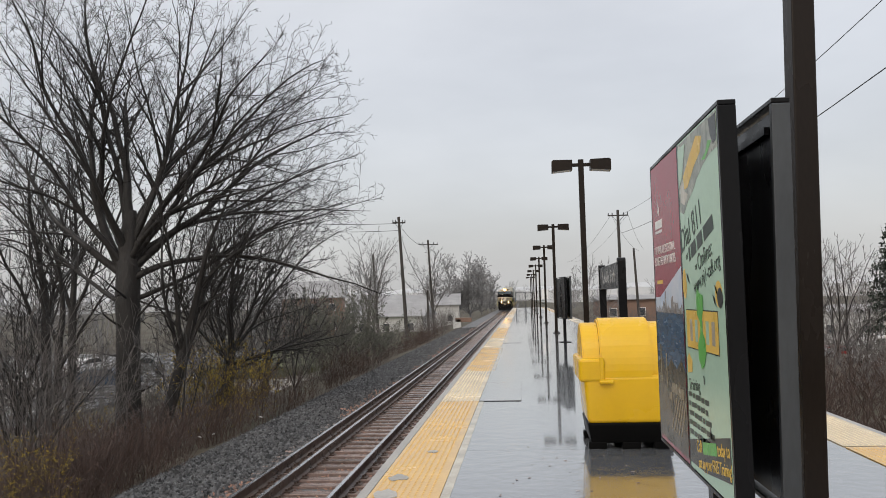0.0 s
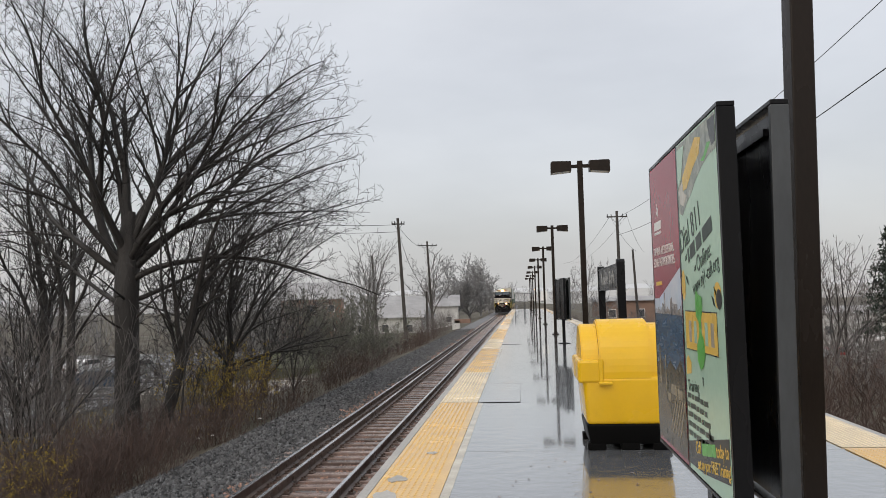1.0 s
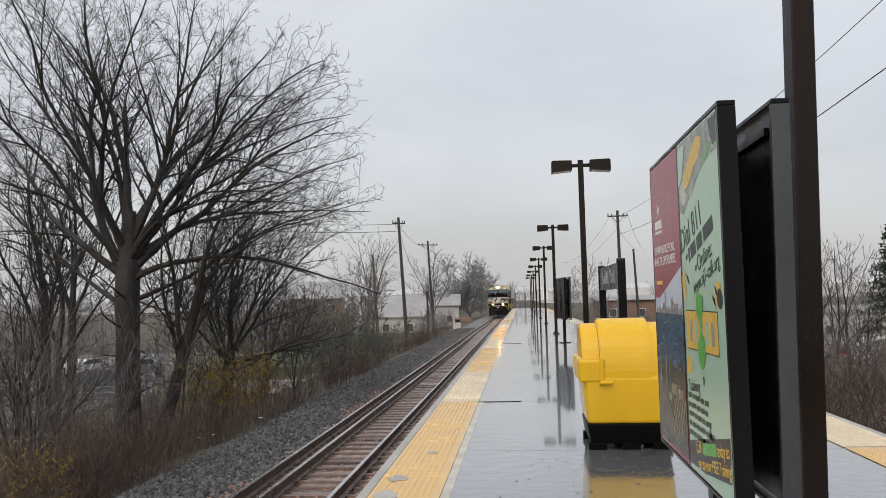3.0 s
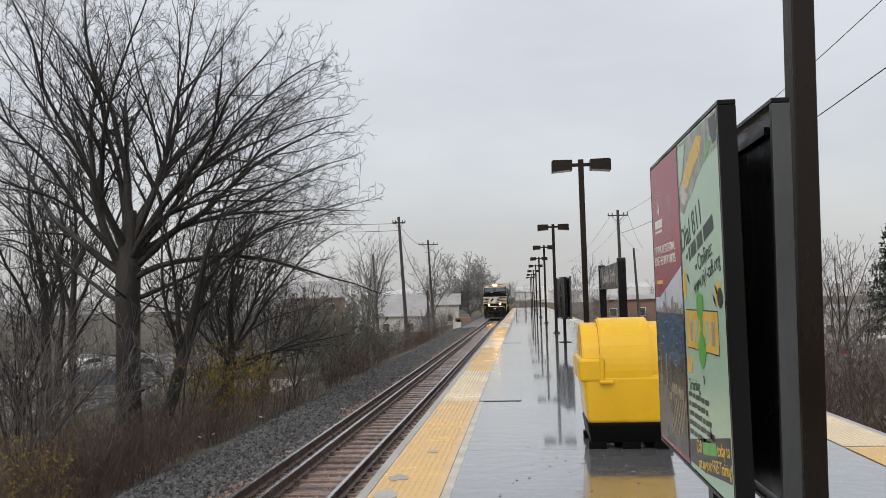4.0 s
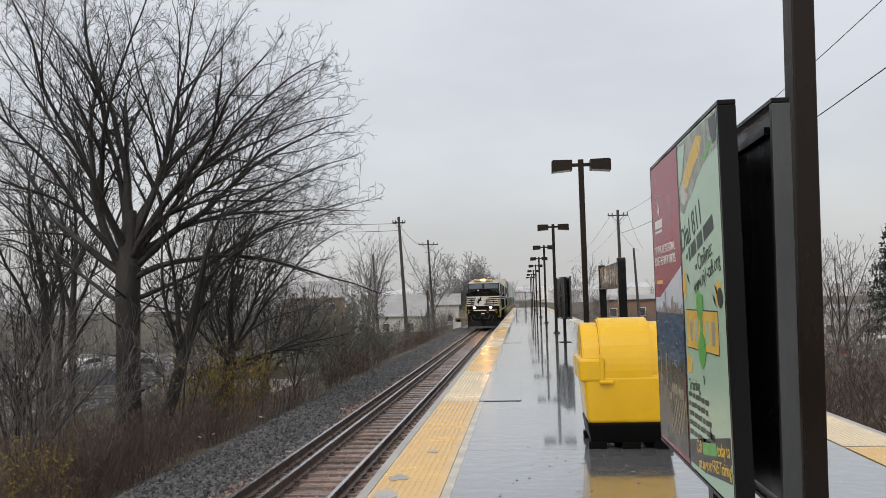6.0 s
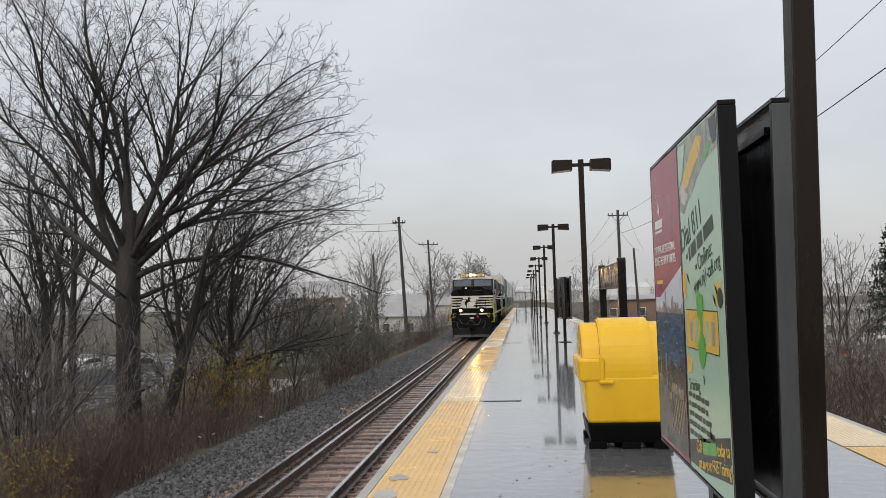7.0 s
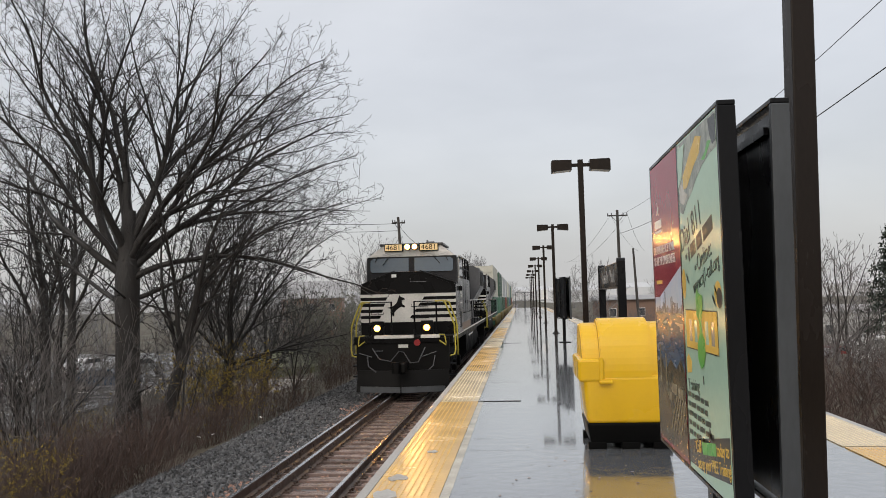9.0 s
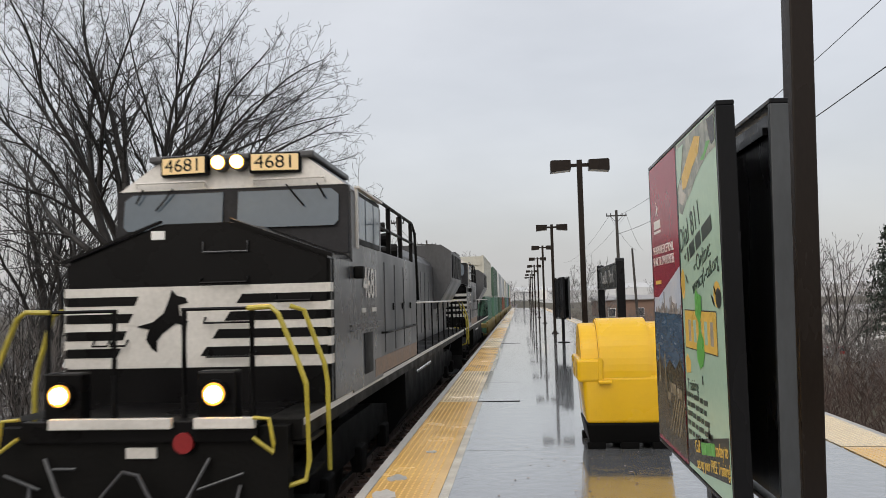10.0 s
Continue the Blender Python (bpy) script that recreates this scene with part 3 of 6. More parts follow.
def bar(parent, u, z, w, h, mat, layer, tilt=0.0):
    c, s = math.cos(radians(tilt)), math.sin(radians(tilt))
    return flat("unreadable_line", [(u + c * a - s * b, z + s * a + c * b) for a, b in ((0, -h / 2), (w, -h / 2), (w, h / 2), (0, h / 2))], mat, parent, layer)


def words(text, u, z, size, mat, parent, layer, tilt=0.0, wide=1.0):
    m = Matrix.Translation((-0.1335 - 0.0006 * layer, -u, z)) @ pose(0, 0, 0, 0, 0, -90) @ pose(0, 0, 0, 90, 0, 0) @ pose(0, 0, 0, 0, 0, tilt)
    return letters("lettering", text, size, mat, parent, m, 0.0004, "", wide)


def posters(stand):
    """The two printed sheets in the frame that faces the track; u runs from the far end to the near end."""
    # safety campaign sheet: u 0.03..0.73
    m = flat("mint_poster", [(0.016, 0.885), (0.742, 0.885), (0.742, 2.366), (0.016, 2.366)], MINT, stand, 0)
    m["label"] = "mint green safety campaign poster with dark lettering"
    flat("photo_collage", [(0.02, 2.36), (0.738, 2.36), (0.738, 2.22), (0.62, 2.215), (0.50, 2.19), (0.38, 2.15), (0.30, 2.11), (0.20, 2.08), (0.10, 2.03), (0.02, 2.05)], PPHOTO, m, 1)
    flat("gold_patch", [(0.12, 2.20), (0.26, 2.27), (0.40, 2.33), (0.50, 2.31), (0.46, 2.25), (0.34, 2.21), (0.20, 2.14), (0.13, 2.14)], GOLD, m, 2)
    flat("green_patch", [(0.48, 2.215), (0.55, 2.23), (0.60, 2.27), (0.66, 2.26), (0.60, 2.23), (0.54, 2.205)], LEAFGREEN, m, 2)
    flat("dark_patch", [(0.62, 2.35), (0.735, 2.35), (0.735, 2.25), (0.68, 2.24), (0.64, 2.29)], CHARCOAL, m, 2)
    flat("pale_patch", [(0.05, 2.09), (0.12, 2.07), (0.20, 2.11), (0.14, 2.13), (0.10, 2.18), (0.05, 2.16)], YEDGE, m, 2)
    flat("mint_fade", [(0.02, 2.34), (0.18, 2.34), (0.10, 2.20), (0.02, 2.16)], MINT, m, 3)
    words("Dial 811", 0.225, 1.955, 0.155, INK, m, 2, 14, 0.86)
    words("or", 0.125, 1.84, 0.05, INK, m, 2, 14)
    for du, w in ((0.0, 0.03), (0.05, 0.10), (0.175, 0.10), (0.30, 0.17)):
        bar(m, 0.165 + du * 0.975, 1.842 + du * 0.225, w, 0.062, INK, 2, 13)
    words("or", 0.30, 1.785, 0.045, INK, m, 2, 14)
    words("Online:", 0.46, 1.822, 0.10, INK, m, 2, 13, 0.9)
    words("www.nj1-call.org", 0.47, 1.745, 0.085, INK, m, 2, 13, 0.82)
    for u, z in ((0.60, 1.70), (0.56, 1.665), (0.10, 1.76)):
        flat("spark", [(u, z), (u + 0.03, z - 0.01), (u + 0.025, z - 0.03), (u + 0.06, z - 0.05), (u + 0.03, z - 0.035), (u + 0.035, z - 0.015)], INK, m, 2)
    flat("gold_round", [(0.66 + 0.055 * math.cos(a * 0.5236), 1.665 + 0.052 * math.sin(a * 0.5236)) for a in range(12)], GOLD, m, 2)
    flat("brown_round", [(0.68 + 0.042 * math.cos(a * 0.5236), 1.65 + 0.04 * math.sin(a * 0.5236)) for a in range(12)], CHARCOAL, m, 3)
    flat("gold_small_round", [(0.05 + 0.04 * math.cos(a * 0.5236), 1.715 + 0.07 * math.sin(a * 0.5236)) for a in range(12)], GOLD, m, 2)
    flat("box_border", [(0.055, 1.425), (0.635, 1.425), (0.635, 1.60), (0.055, 1.60)], CHARCOAL, m, 2)
    flat("gold_box", [(0.06, 1.43), (0.63, 1.43), (0.63, 1.595), (0.06, 1.595)], GOLD, m, 3)
    for k in range(5):
        flat("box_letter_bar", [(0.13 + k * 0.10, 1.46), (0.18 + k * 0.10, 1.46), (0.18 + k * 0.10, 1.555), (0.13 + k * 0.10, 1.555)], MINT if k % 2 else YEDGE, m, 4)
    flat("green_shape", [(0.30, 1.69), (0.34, 1.67), (0.40, 1.66), (0.395, 1.60), (0.37, 1.56), (0.37, 1.51), (0.41, 1.48), (0.42, 1.42), (0.38, 1.37), (0.33, 1.35), (0.28, 1.39), (0.28, 1.45), (0.33, 1.50), (0.33, 1.55), (0.28, 1.58), (0.28, 1.65)], LEAFGREEN, m, 5)
    flat("pin", [(0.35, 1.325), (0.365, 1.325), (0.365, 1.29), (0.35, 1.29)], INK, m, 5)
    flat("gold_figure", [(0.04, 1.31), (0.13, 1.32), (0.14, 1.37), (0.08, 1.40), (0.04, 1.38)], GOLD, m, 2)
    words("Training", 0.16, 1.265, 0.075, INK, m, 2, 4, 0.9)
    for k, w in enumerate((0.36, 0.36, 0.42, 0.43, 0.36)):
        z = 1.215 - k * 0.042
        n = 0
        u = 0.03
        while u < 0.03 + w:
            ww = (0.07, 0.045, 0.095, 0.055)[(k + n) % 4]
            bar(m, u, z, ww, 0.022, INK, 2, 3)
            u, n = u + ww + 0.014, n + 1
    flat("charcoal_band", [(0.02, 1.005), (0.40, 1.075), (0.42, 1.125), (0.46, 1.085), (0.73, 1.135), (0.73, 0.965), (0.30, 0.915), (0.02, 0.908)], CHARCOAL, m, 2)
    words("Call", 0.205, 1.005, 0.075, GOLD, m, 3, 9, 0.8)
    bar(m, 0.275, 1.012, 0.24, 0.05, LEAFGREEN, 3, 9)
    words("today to", 0.62, 1.065, 0.075, GOLD, m, 3, 9, 0.75)
    words("set up your FREE Training!", 0.46, 0.972, 0.07, GOLD, m, 3, 8, 0.74)
    # college sheet: u -0.73..-0.02
    r = flat("crimson_poster", [(-0.742, 0.885), (-0.016, 0.885), (-0.016, 2.366), (-0.742, 2.366)], CRIMSON, stand, 0)
    r["label"] = "crimson poster with a printed river skyline photo"
    flat("printed_sky", [(-0.735, 1.655), (-0.60, 1.655), (-0.018, 1.80), (-0.018, 1.54), (-0.735, 1.54)], PSKY, r, 1)
    flat("printed_river", [(-0.735, 1.575), (-0.018, 1.575), (-0.018, 1.22), (-0.735, 1.22)], PRIVER, r, 2)
    rng = random.Random(4)
    for k in range(22):
        u, h = -0.70 + k * 0.031, rng.uniform(0.015, 0.06) + (0.06 if k in (8, 13, 14) else 0)
        flat("printed_tower", [(u, 1.573), (u + 0.024, 1.573), (u + 0.022, 1.575 + h), (u + 0.004, 1.575 + h)], PTOWN, r, 3)
    flat("printed_foliage", [(-0.735, 0.906), (-0.018, 0.906), (-0.018, 1.30), (-0.10, 1.36), (-0.22, 1.30), (-0.36, 1.34), (-0.50, 1.27), (-0.62, 1.33), (-0.735, 1.30)], PCAMPUS, r, 3)
    for u, z, w, h in ((-0.66, 1.30, 0.035, 0.20), (-0.50, 1.27, 0.03, 0.18), (-0.36, 1.20, 0.14, 0.05), (-0.20, 1.19, 0.12, 0.05), (-0.45, 1.15, 0.08, 0.04)):
        flat("printed_building", [(u, z - h / 2), (u + w, z - h / 2), (u + w, z + h / 2), (u, z + h / 2)], PPATH, r, 4)
    for k in range(5):
        flat("printed_path", [(-0.42 + k * 0.06, 0.98), (-0.40 + k * 0.06, 0.98), (-0.22 + k * 0.05, 1.17), (-0.24 + k * 0.05, 1.17)], PPATH, r, 4)
    flat("white_emblem", [(-0.60, 2.09), (-0.56, 2.13), (-0.58, 2.17), (-0.55, 2.15), (-0.52, 2.13), (-0.54, 2.09), (-0.57, 2.11)], WHITE, r, 2)
    bar(r, -0.66, 2.045, 0.20, 0.045, WHITE, 2)
    bar(r, -0.66, 2.005, 0.20, 0.014, WHITE, 2)
    words("THE VIEWS ARE EXCEPTIONAL.", -0.42, 1.905, 0.062, WHITE, r, 2, 0, 0.66)
    words("SO ARE THE OPPORTUNITIES.", -0.42, 1.845, 0.066, WHITE, r, 2, 0, 0.66)
    bar(r, -0.67, 1.735, 0.17, 0.02, GOLD, 2)


for y in (19.42, 36.5, 51.2, 66.0, 81.0, 96.5, 112.0, 127.0):
    lamp_post((1.57, y, 0))
lamp_near = lamp_post((1.58, 4.65, 0))
lamp_near.rotation_euler = (0, radians(1.5), radians(4))
stand_near = ad_stand((0.8835, 3.73, 0), 0.131, 1.2)
posters(stand_near)
stand_far = ad_stand((1.56, 29.2, 0), 0.12)
stand_far.rotation_euler = (0, 0, radians(9))
storage_bin((1.085, 9.16, 0))
station_sign((1.76, 13.9, 0))


def notice_box(at):
    t = thing("notice_box", at, "small white notice box on a thin dark post", "notice box")
    bm = B()
    cyl(bm, (0, 0, 0), (0, 0, 1.9), 0.04)
    part("post", bm, BRONZE, t)
    bm = B()
    box(bm, -0.22, 0.22, -0.1, 0.1, 1.55, 2.2, 0.02)
    part("box", bm, WHITE, t, "white box")


def end_railing(at, w, h):
    t = thing("railing", at, "grey steel railing frame across the platform end", "railing", "end railings")
    for x in (0.0, w):
        bm = B()
        box(bm, x - 0.05, x + 0.05, -0.05, 0.05, 0, h)
        part("post", bm, GREYMETAL, t)
    for z in (h - 0.05, h * 0.5):
        bm = B()
        box(bm, 0.05, w - 0.05, -0.03, 0.03, z - 0.03, z + 0.03)
        part("rail", bm, GREYMETAL, t)
    for k in range(1, 10):
        bm = B()
        box(bm, w * k / 10 - 0.012, w * k / 10 + 0.012, -0.012, 0.012, 0.1, h - 0.08)
        part("bar", bm, GREYMETAL, t)


notice_box((1.62, 54.0, 0))
end_railing((-0.9, 130.5, 0), 1.5, 2.6)
end_railing((0.75, 130.5, 0), 1.4, 2.6)
end_railing((2.3, 130.5, 0), 1.7, 1.2)

# ---- the train ----
def rot_front(x, y, z, turn=0.0):
    """A pose for writing on a face that looks towards -y."""
    return pose(x, y, z, 90, 0, turn)


def wheelset(t, y, r=0.53):
    bm = B()
    for x in (-0.76, 0.76):
        s = 1 if x > 0 else -1
        cyl(bm, (x - s * 0.07, 0, 0), (x + s * 0.06, 0, 0), r, seg=24)
        cyl(bm, (x - s * 0.09, 0, 0), (x - s * 0.05, 0, 0), r + 0.028, seg=24)
        cyl(bm, (x + s * 0.05, 0, 0), (x + s * 0.13, 0, 0), 0.16, seg=12)
    cyl(bm, (-0.8, 0, 0), (0.8, 0, 0), 0.09, seg=10)
    w = part("wheelset", bm, LOCOGRIME, t)
    w.matrix_basis = pose(0, y, r)
    return w


def locomotive(lit, label):
    t = thing("locomotive", (0, 0, 0), label, "locomotive", "locomotives")
    # nose: wide, with a low roof that falls to both sides
    bm = B()
    nose = [(-1.56, 1.76), (1.56, 1.76), (1.56, 3.42), (0.42, 3.84), (-0.42, 3.84), (-1.56, 3.42)]
    prism(bm, nose, lambda x, z: (x, 0, z), lambda x, z: (x, 1.25, z + (0.06 if z > 3 else 0)))
    bmesh.ops.bevel(bm, geom=[e for e in bm.edges], offset=0.035, segments=2, affect="EDGES")
    n = part("nose", bm, LOCOBLACK, t)
    bm = B()
    box(bm, -1.52, 1.52, -0.009, 0.004, 2.20, 3.12, 0.002)
    part("white_panel", bm, LOCOWHITE, n, "white painted front panel")
    for k, (xl, xr) in enumerate(((-0.70, 0.50), (-0.77, 0.36), (-0.84, 0.22), (-0.91, 0.08))):
        z = 2.965 - k * 0.196
        for o in ([(-1.525, z - 0.052), (xl - 0.02, z - 0.052), (xl + 0.03, z + 0.052), (-1.525, z + 0.052)],
                  [(xr - 0.02, z - 0.052), (1.525, z - 0.052), (1.525, z + 0.052), (xr + 0.05, z + 0.052)]):
            bm = B()
            prism(bm, o, lambda x, zz: (x, -0.013, zz), lambda x, zz: (x, -0.002, zz))
            part("black_stripe", bm, LOCOBLACK, n)
    for z in (3.07, 2.87, 2.67, 2.47, 2.27):
        for x0, x1 in ((1.50, 1.567), (-1.567, -1.50)):
            bm = B()
            box(bm, x0, x1, -0.005, 0.14, z - 0.052, z + 0.052)
            part("white_stripe_end", bm, LOCOWHITE, n)
    # plain dark leaning emblem
    bm = B()
    em = [(-0.52, 2.36), (-0.44, 2.30), (-0.44, 2.46), (-0.36, 2.56), (-0.16, 2.70), (-0.02, 2.66), (0.02, 2.72), (-0.10, 2.80), (-0.12, 2.95),
          (0.02, 2.98), (-0.02, 3.05), (-0.14, 3.08), (-0.22, 3.16), (-0.26, 3.02), (-0.34, 2.84), (-0.50, 2.72), (-0.74, 2.66), (-0.56, 2.62), (-0.60, 2.48)]
    prism(bm, em, lambda x, z: (x * 0.8 - 0.10, -0.02, 2.72 + (z - 2.72) * 0.82), lambda x, z: (x * 0.8 - 0.10, -0.006, 2.72 + (z - 2.72) * 0.82))
    part("emblem", bm, LOCOBLACK, n, "plain black leaning emblem")
    for x0, x1, z in ((0.08, 0.62, 3.15), (0.12, 0.66, 2.70), (0.15, 0.70, 2.32), (0.95, 1.35, 2.93), (-1.2, -1.02, 2.46), (-0.98, -0.8, 2.46)):
        bm = B()
        tube(bm, [(x0, -0.01, z + 0.06), (x0, -0.07, z), (x1, -0.07, z), (x1, -0.01, z + 0.06)], 0.013, 6)
        part("grab_iron", bm, LOCOBLACK, n)
    bm = B()
    tube(bm, [(0.1, -0.02, 3.62), (0.1, -0.03, 3.50), (0.62, -0.03, 3.50), (0.62, -0.02, 3.62)], 0.012, 6)
    part("door_outline", bm, LOCOSIDE, n)
    bm = B()
    box(bm, -0.52, -0.36, -0.012, 0.0, 3.66, 3.76, 0.003)
    part("placard", bm, WHITE, n, "small white placard")
    for s in (-1, 1):
        # grey sheet over the black nose side: reflected sky painted in
        bm = B()
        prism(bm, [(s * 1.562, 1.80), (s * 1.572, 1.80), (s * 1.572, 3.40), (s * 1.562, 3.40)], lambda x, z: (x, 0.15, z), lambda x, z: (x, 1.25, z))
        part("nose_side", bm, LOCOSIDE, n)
        bm = B()
        prism(bm, [(s * 1.60, 3.40), (s * 0.42, 3.845), (s * 0.42, 3.875), (s * 1.60, 3.44)], lambda x, z: (x, -0.03, z), lambda x, z: (x, 0.06, z + 0.01))
        part("nose_brow", bm, LOCOBLACK, n)
    # cab
    bm = B()
    cab = [(-1.57, 1.76), (1.57, 1.76), (1.57, 4.36), (0.98, 4.84), (-0.98, 4.84), (-1.57, 4.36)]
    prism(bm, cab, lambda x, z: (x, 1.0 + (4.84 - max(z, 3.9)) * -0.14, z), lambda x, z: (x, 3.05, z))
    bmesh.ops.bevel(bm, geom=[e for e in bm.edges], offset=0.03, segments=2, affect="EDGES")
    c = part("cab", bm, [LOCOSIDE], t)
    c.matrix_basis = pose(0, 0.2, -0.03)
    bm = B()
    prism(bm, [(-1.50, 4.43), (1.50, 4.43), (1.00, 4.80), (-1.00, 4.80)], lambda x, z: (x, 0.925 + (z - 4.43) * 0.14, z), lambda x, z: (x, 1.1, z))
    part("brow_panel", bm, LOCOWHITE, c, "white brow above the windshield")
    bm = B()
    prism(bm, [(-1.535, 3.55), (1.535, 3.55), (1.535, 4.42), (-1.535, 4.42)], lambda x, z: (x, 0.862 + max(0, z - 3.9) * 0.14, z), lambda x, z: (x, 1.05, z))
    part("windshield_surround", bm, CABFACE, c)
    for s in (-1, 1):
        bm = B()
        o = [(s * 0.10, 3.90), (s * 1.36, 3.90), (s * 1.42, 3.96), (s * 1.42, 4.30), (s * 1.32, 4.38), (s * 0.10, 4.38)]
        prism(bm, o, lambda x, z: (x, 0.848 + max(0, z - 3.9) * 0.14, z), lambda x, z: (x, 0.90 + max(0, z - 3.9) * 0.14, z))
        part("windshield", bm, WINDSHIELD, c, "blue-grey reflecting windshield")
        bm = B()
        tube(bm, [(s * 0.75, 0.86, 4.44), (s * 0.86, 0.86, 4.30), (s * 0.98, 0.85, 4.16)], 0.012, 5)
        part("wiper", bm, LOCOGRIME, c)
        bm = B()
        tube(bm, [(s * 1.15, 0.86, 4.44), (s * 1.25, 0.86, 4.26)], 0.012, 5)
        part("wiper", bm, LOCOGRIME, c)
        bm = B()
        tube(bm, [(s * 0.32, 0.90, 4.46), (s * 0.32, 0.86, 4.52), (s * 1.25, 0.86, 4.52), (s * 1.25, 0.90, 4.46)], 0.014, 5)
        part("brow_handrail", bm, LOCOWHITE, c)
        # number boards
        bm = B()
        box(bm, -0.335, 0.335, -0.05, 0.06, -0.135, 0.135, 0.03)
        nb = part("number_board", bm, LOCOBLACK, c)
        nb.matrix_basis = pose(s * 0.60, 0.90, 4.735, 0, 0, s * 7)
        bm = B()
        box(bm, -0.30, 0.30, -0.058, -0.04, -0.105, 0.105, 0.006)
        part("board_face", bm, BOARDGLOW if lit else LOCOWHITE, nb, "lit cream number face" if lit else "")
        letters("number", "4681" if lit else "----", 0.235, LOCOBLACK, nb, pose(0, -0.062, -0.005, 90, 0, 0), 0.002, "black number 4681" if lit else "black unreadable marks", 1.12)
        # headlights
        bm = B()
        cyl(bm, (s * 0.125, 0.80, 4.75), (s * 0.125, 0.99, 4.75), 0.105, 0.105, 20)
        hl = part("headlight", bm, GREYMETAL, c)
        bm = B()
        cyl(bm, (s * 0.125, 0.79, 4.75), (s * 0.125, 0.81, 4.75), 0.094, 0.094, 20)
        part("reflector", bm, REFLECTOR if lit else GREYMETAL, hl)
        bm = B()
        cyl(bm, (s * 0.125, 0.78, 4.75), (s * 0.125, 0.80, 4.75), 0.075, 0.08, 20)
        part("headlight_lens", bm, HEADLAMP if lit else LENS, hl, "glowing warm headlight" if lit else "")
        # side window, mirror, door
        bm = B()
        box(bm, min(s * 1.55, s * 1.585), max(s * 1.55, s * 1.585), 1.25, 2.85, 3.68, 4.38, 0.01)
        sw = part("side_window", bm, LOCOGRIME, c)
        for y0, y1 in ((1.31, 1.72), (1.78, 2.30), (2.36, 2.79)):
            bm = B()
            box(bm, min(s * 1.58, s * 1.591), max(s * 1.58, s * 1.591), y0, y1, 3.75, 4.32, 0.004)
            part("pane", bm, WINDSHIELD, sw)
        bm = B()
        box(bm, min(s * 1.56, s * 1.63), max(s * 1.56, s * 1.63), 1.15, 2.92, 4.40, 4.43)
        box(bm, min(s * 1.565, s * 1.60), max(s * 1.565, s * 1.60), 1.18, 1.25, 3.62, 4.40)
        part("drip_rail", bm, LOCOWHITE, c)
        bm = B()
        box(bm, min(s * 1.57, s * 1.70), max(s * 1.57, s * 1.70), 1.0, 1.13, 3.22, 3.38, 0.02)
        part("mirror", bm, LOCOGRIME, c)
        letters("side_number", "4681" if lit else "----", 0.60, LOCOWHITE, c, pose(s * 1.585, 2.08, 3.16, 90, 0, 90 * s), 0.002, "white number 4681 on the cab side" if lit else "", 0.86)
        bm = B()
        box(bm, min(s * 1.56, s * 1.584), max(s * 1.56, s * 1.584), 1.5, 1.72, 2.78, 2.84)
        box(bm, min(s * 1.56, s * 1.584), max(s * 1.56, s * 1.584), 2.2, 2.5, 2.78, 2.84)
        part("side_mark", bm, LOCOWHITE, c)
        for z in (2.56, 2.63):
            bm = B()
            box(bm, min(s * 1.56, s * 1.60), max(s * 1.56, s * 1.60), 0.75, 3.02, z - 0.012, z + 0.012)
            part("side_rib", bm, LOCOSIDE, c)
        bm = B()
        box(bm, min(s * 1.55, s * 1.58), max(s * 1.55, s * 1.58), 1.62, 2.2, 1.95, 2.5)
        part("side_vent", bm, LOCOGRIME, c)
    bm = B()
    box(bm, -1.1, 1.1, 0.9, 3.0, 4.80, 4.88, 0.02)
    box(bm, 0.45, 0.75, 1.3, 1.7, 4.86, 4.95, 0.02)
    part("cab_roof", bm, LOCOSIDE, c)
    # equipment compartment behind the cab
    bm = B()
    box(bm, -1.565, 1.565, 3.06, 7.2, 1.80, 3.66, 0.02)
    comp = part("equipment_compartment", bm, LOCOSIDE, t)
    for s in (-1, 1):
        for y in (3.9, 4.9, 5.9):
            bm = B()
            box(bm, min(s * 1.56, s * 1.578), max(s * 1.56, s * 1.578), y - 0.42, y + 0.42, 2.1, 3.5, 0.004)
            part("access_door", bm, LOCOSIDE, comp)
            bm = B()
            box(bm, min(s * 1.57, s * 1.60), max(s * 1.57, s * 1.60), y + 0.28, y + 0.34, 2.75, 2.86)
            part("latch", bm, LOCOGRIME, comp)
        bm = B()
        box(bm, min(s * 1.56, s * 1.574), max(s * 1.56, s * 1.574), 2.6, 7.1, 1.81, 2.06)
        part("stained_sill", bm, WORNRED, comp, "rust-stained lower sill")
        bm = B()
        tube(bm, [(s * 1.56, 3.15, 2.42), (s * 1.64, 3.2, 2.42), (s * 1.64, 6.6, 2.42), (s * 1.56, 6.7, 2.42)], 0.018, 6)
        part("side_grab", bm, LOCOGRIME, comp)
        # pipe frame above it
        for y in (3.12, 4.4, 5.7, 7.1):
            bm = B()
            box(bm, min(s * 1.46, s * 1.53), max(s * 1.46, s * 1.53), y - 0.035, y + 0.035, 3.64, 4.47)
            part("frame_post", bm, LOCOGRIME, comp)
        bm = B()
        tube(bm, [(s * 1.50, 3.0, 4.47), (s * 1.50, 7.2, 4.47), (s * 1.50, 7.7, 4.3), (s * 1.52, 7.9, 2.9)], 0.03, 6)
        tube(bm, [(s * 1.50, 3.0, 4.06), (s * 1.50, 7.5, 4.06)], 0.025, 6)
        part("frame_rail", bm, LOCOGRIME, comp)
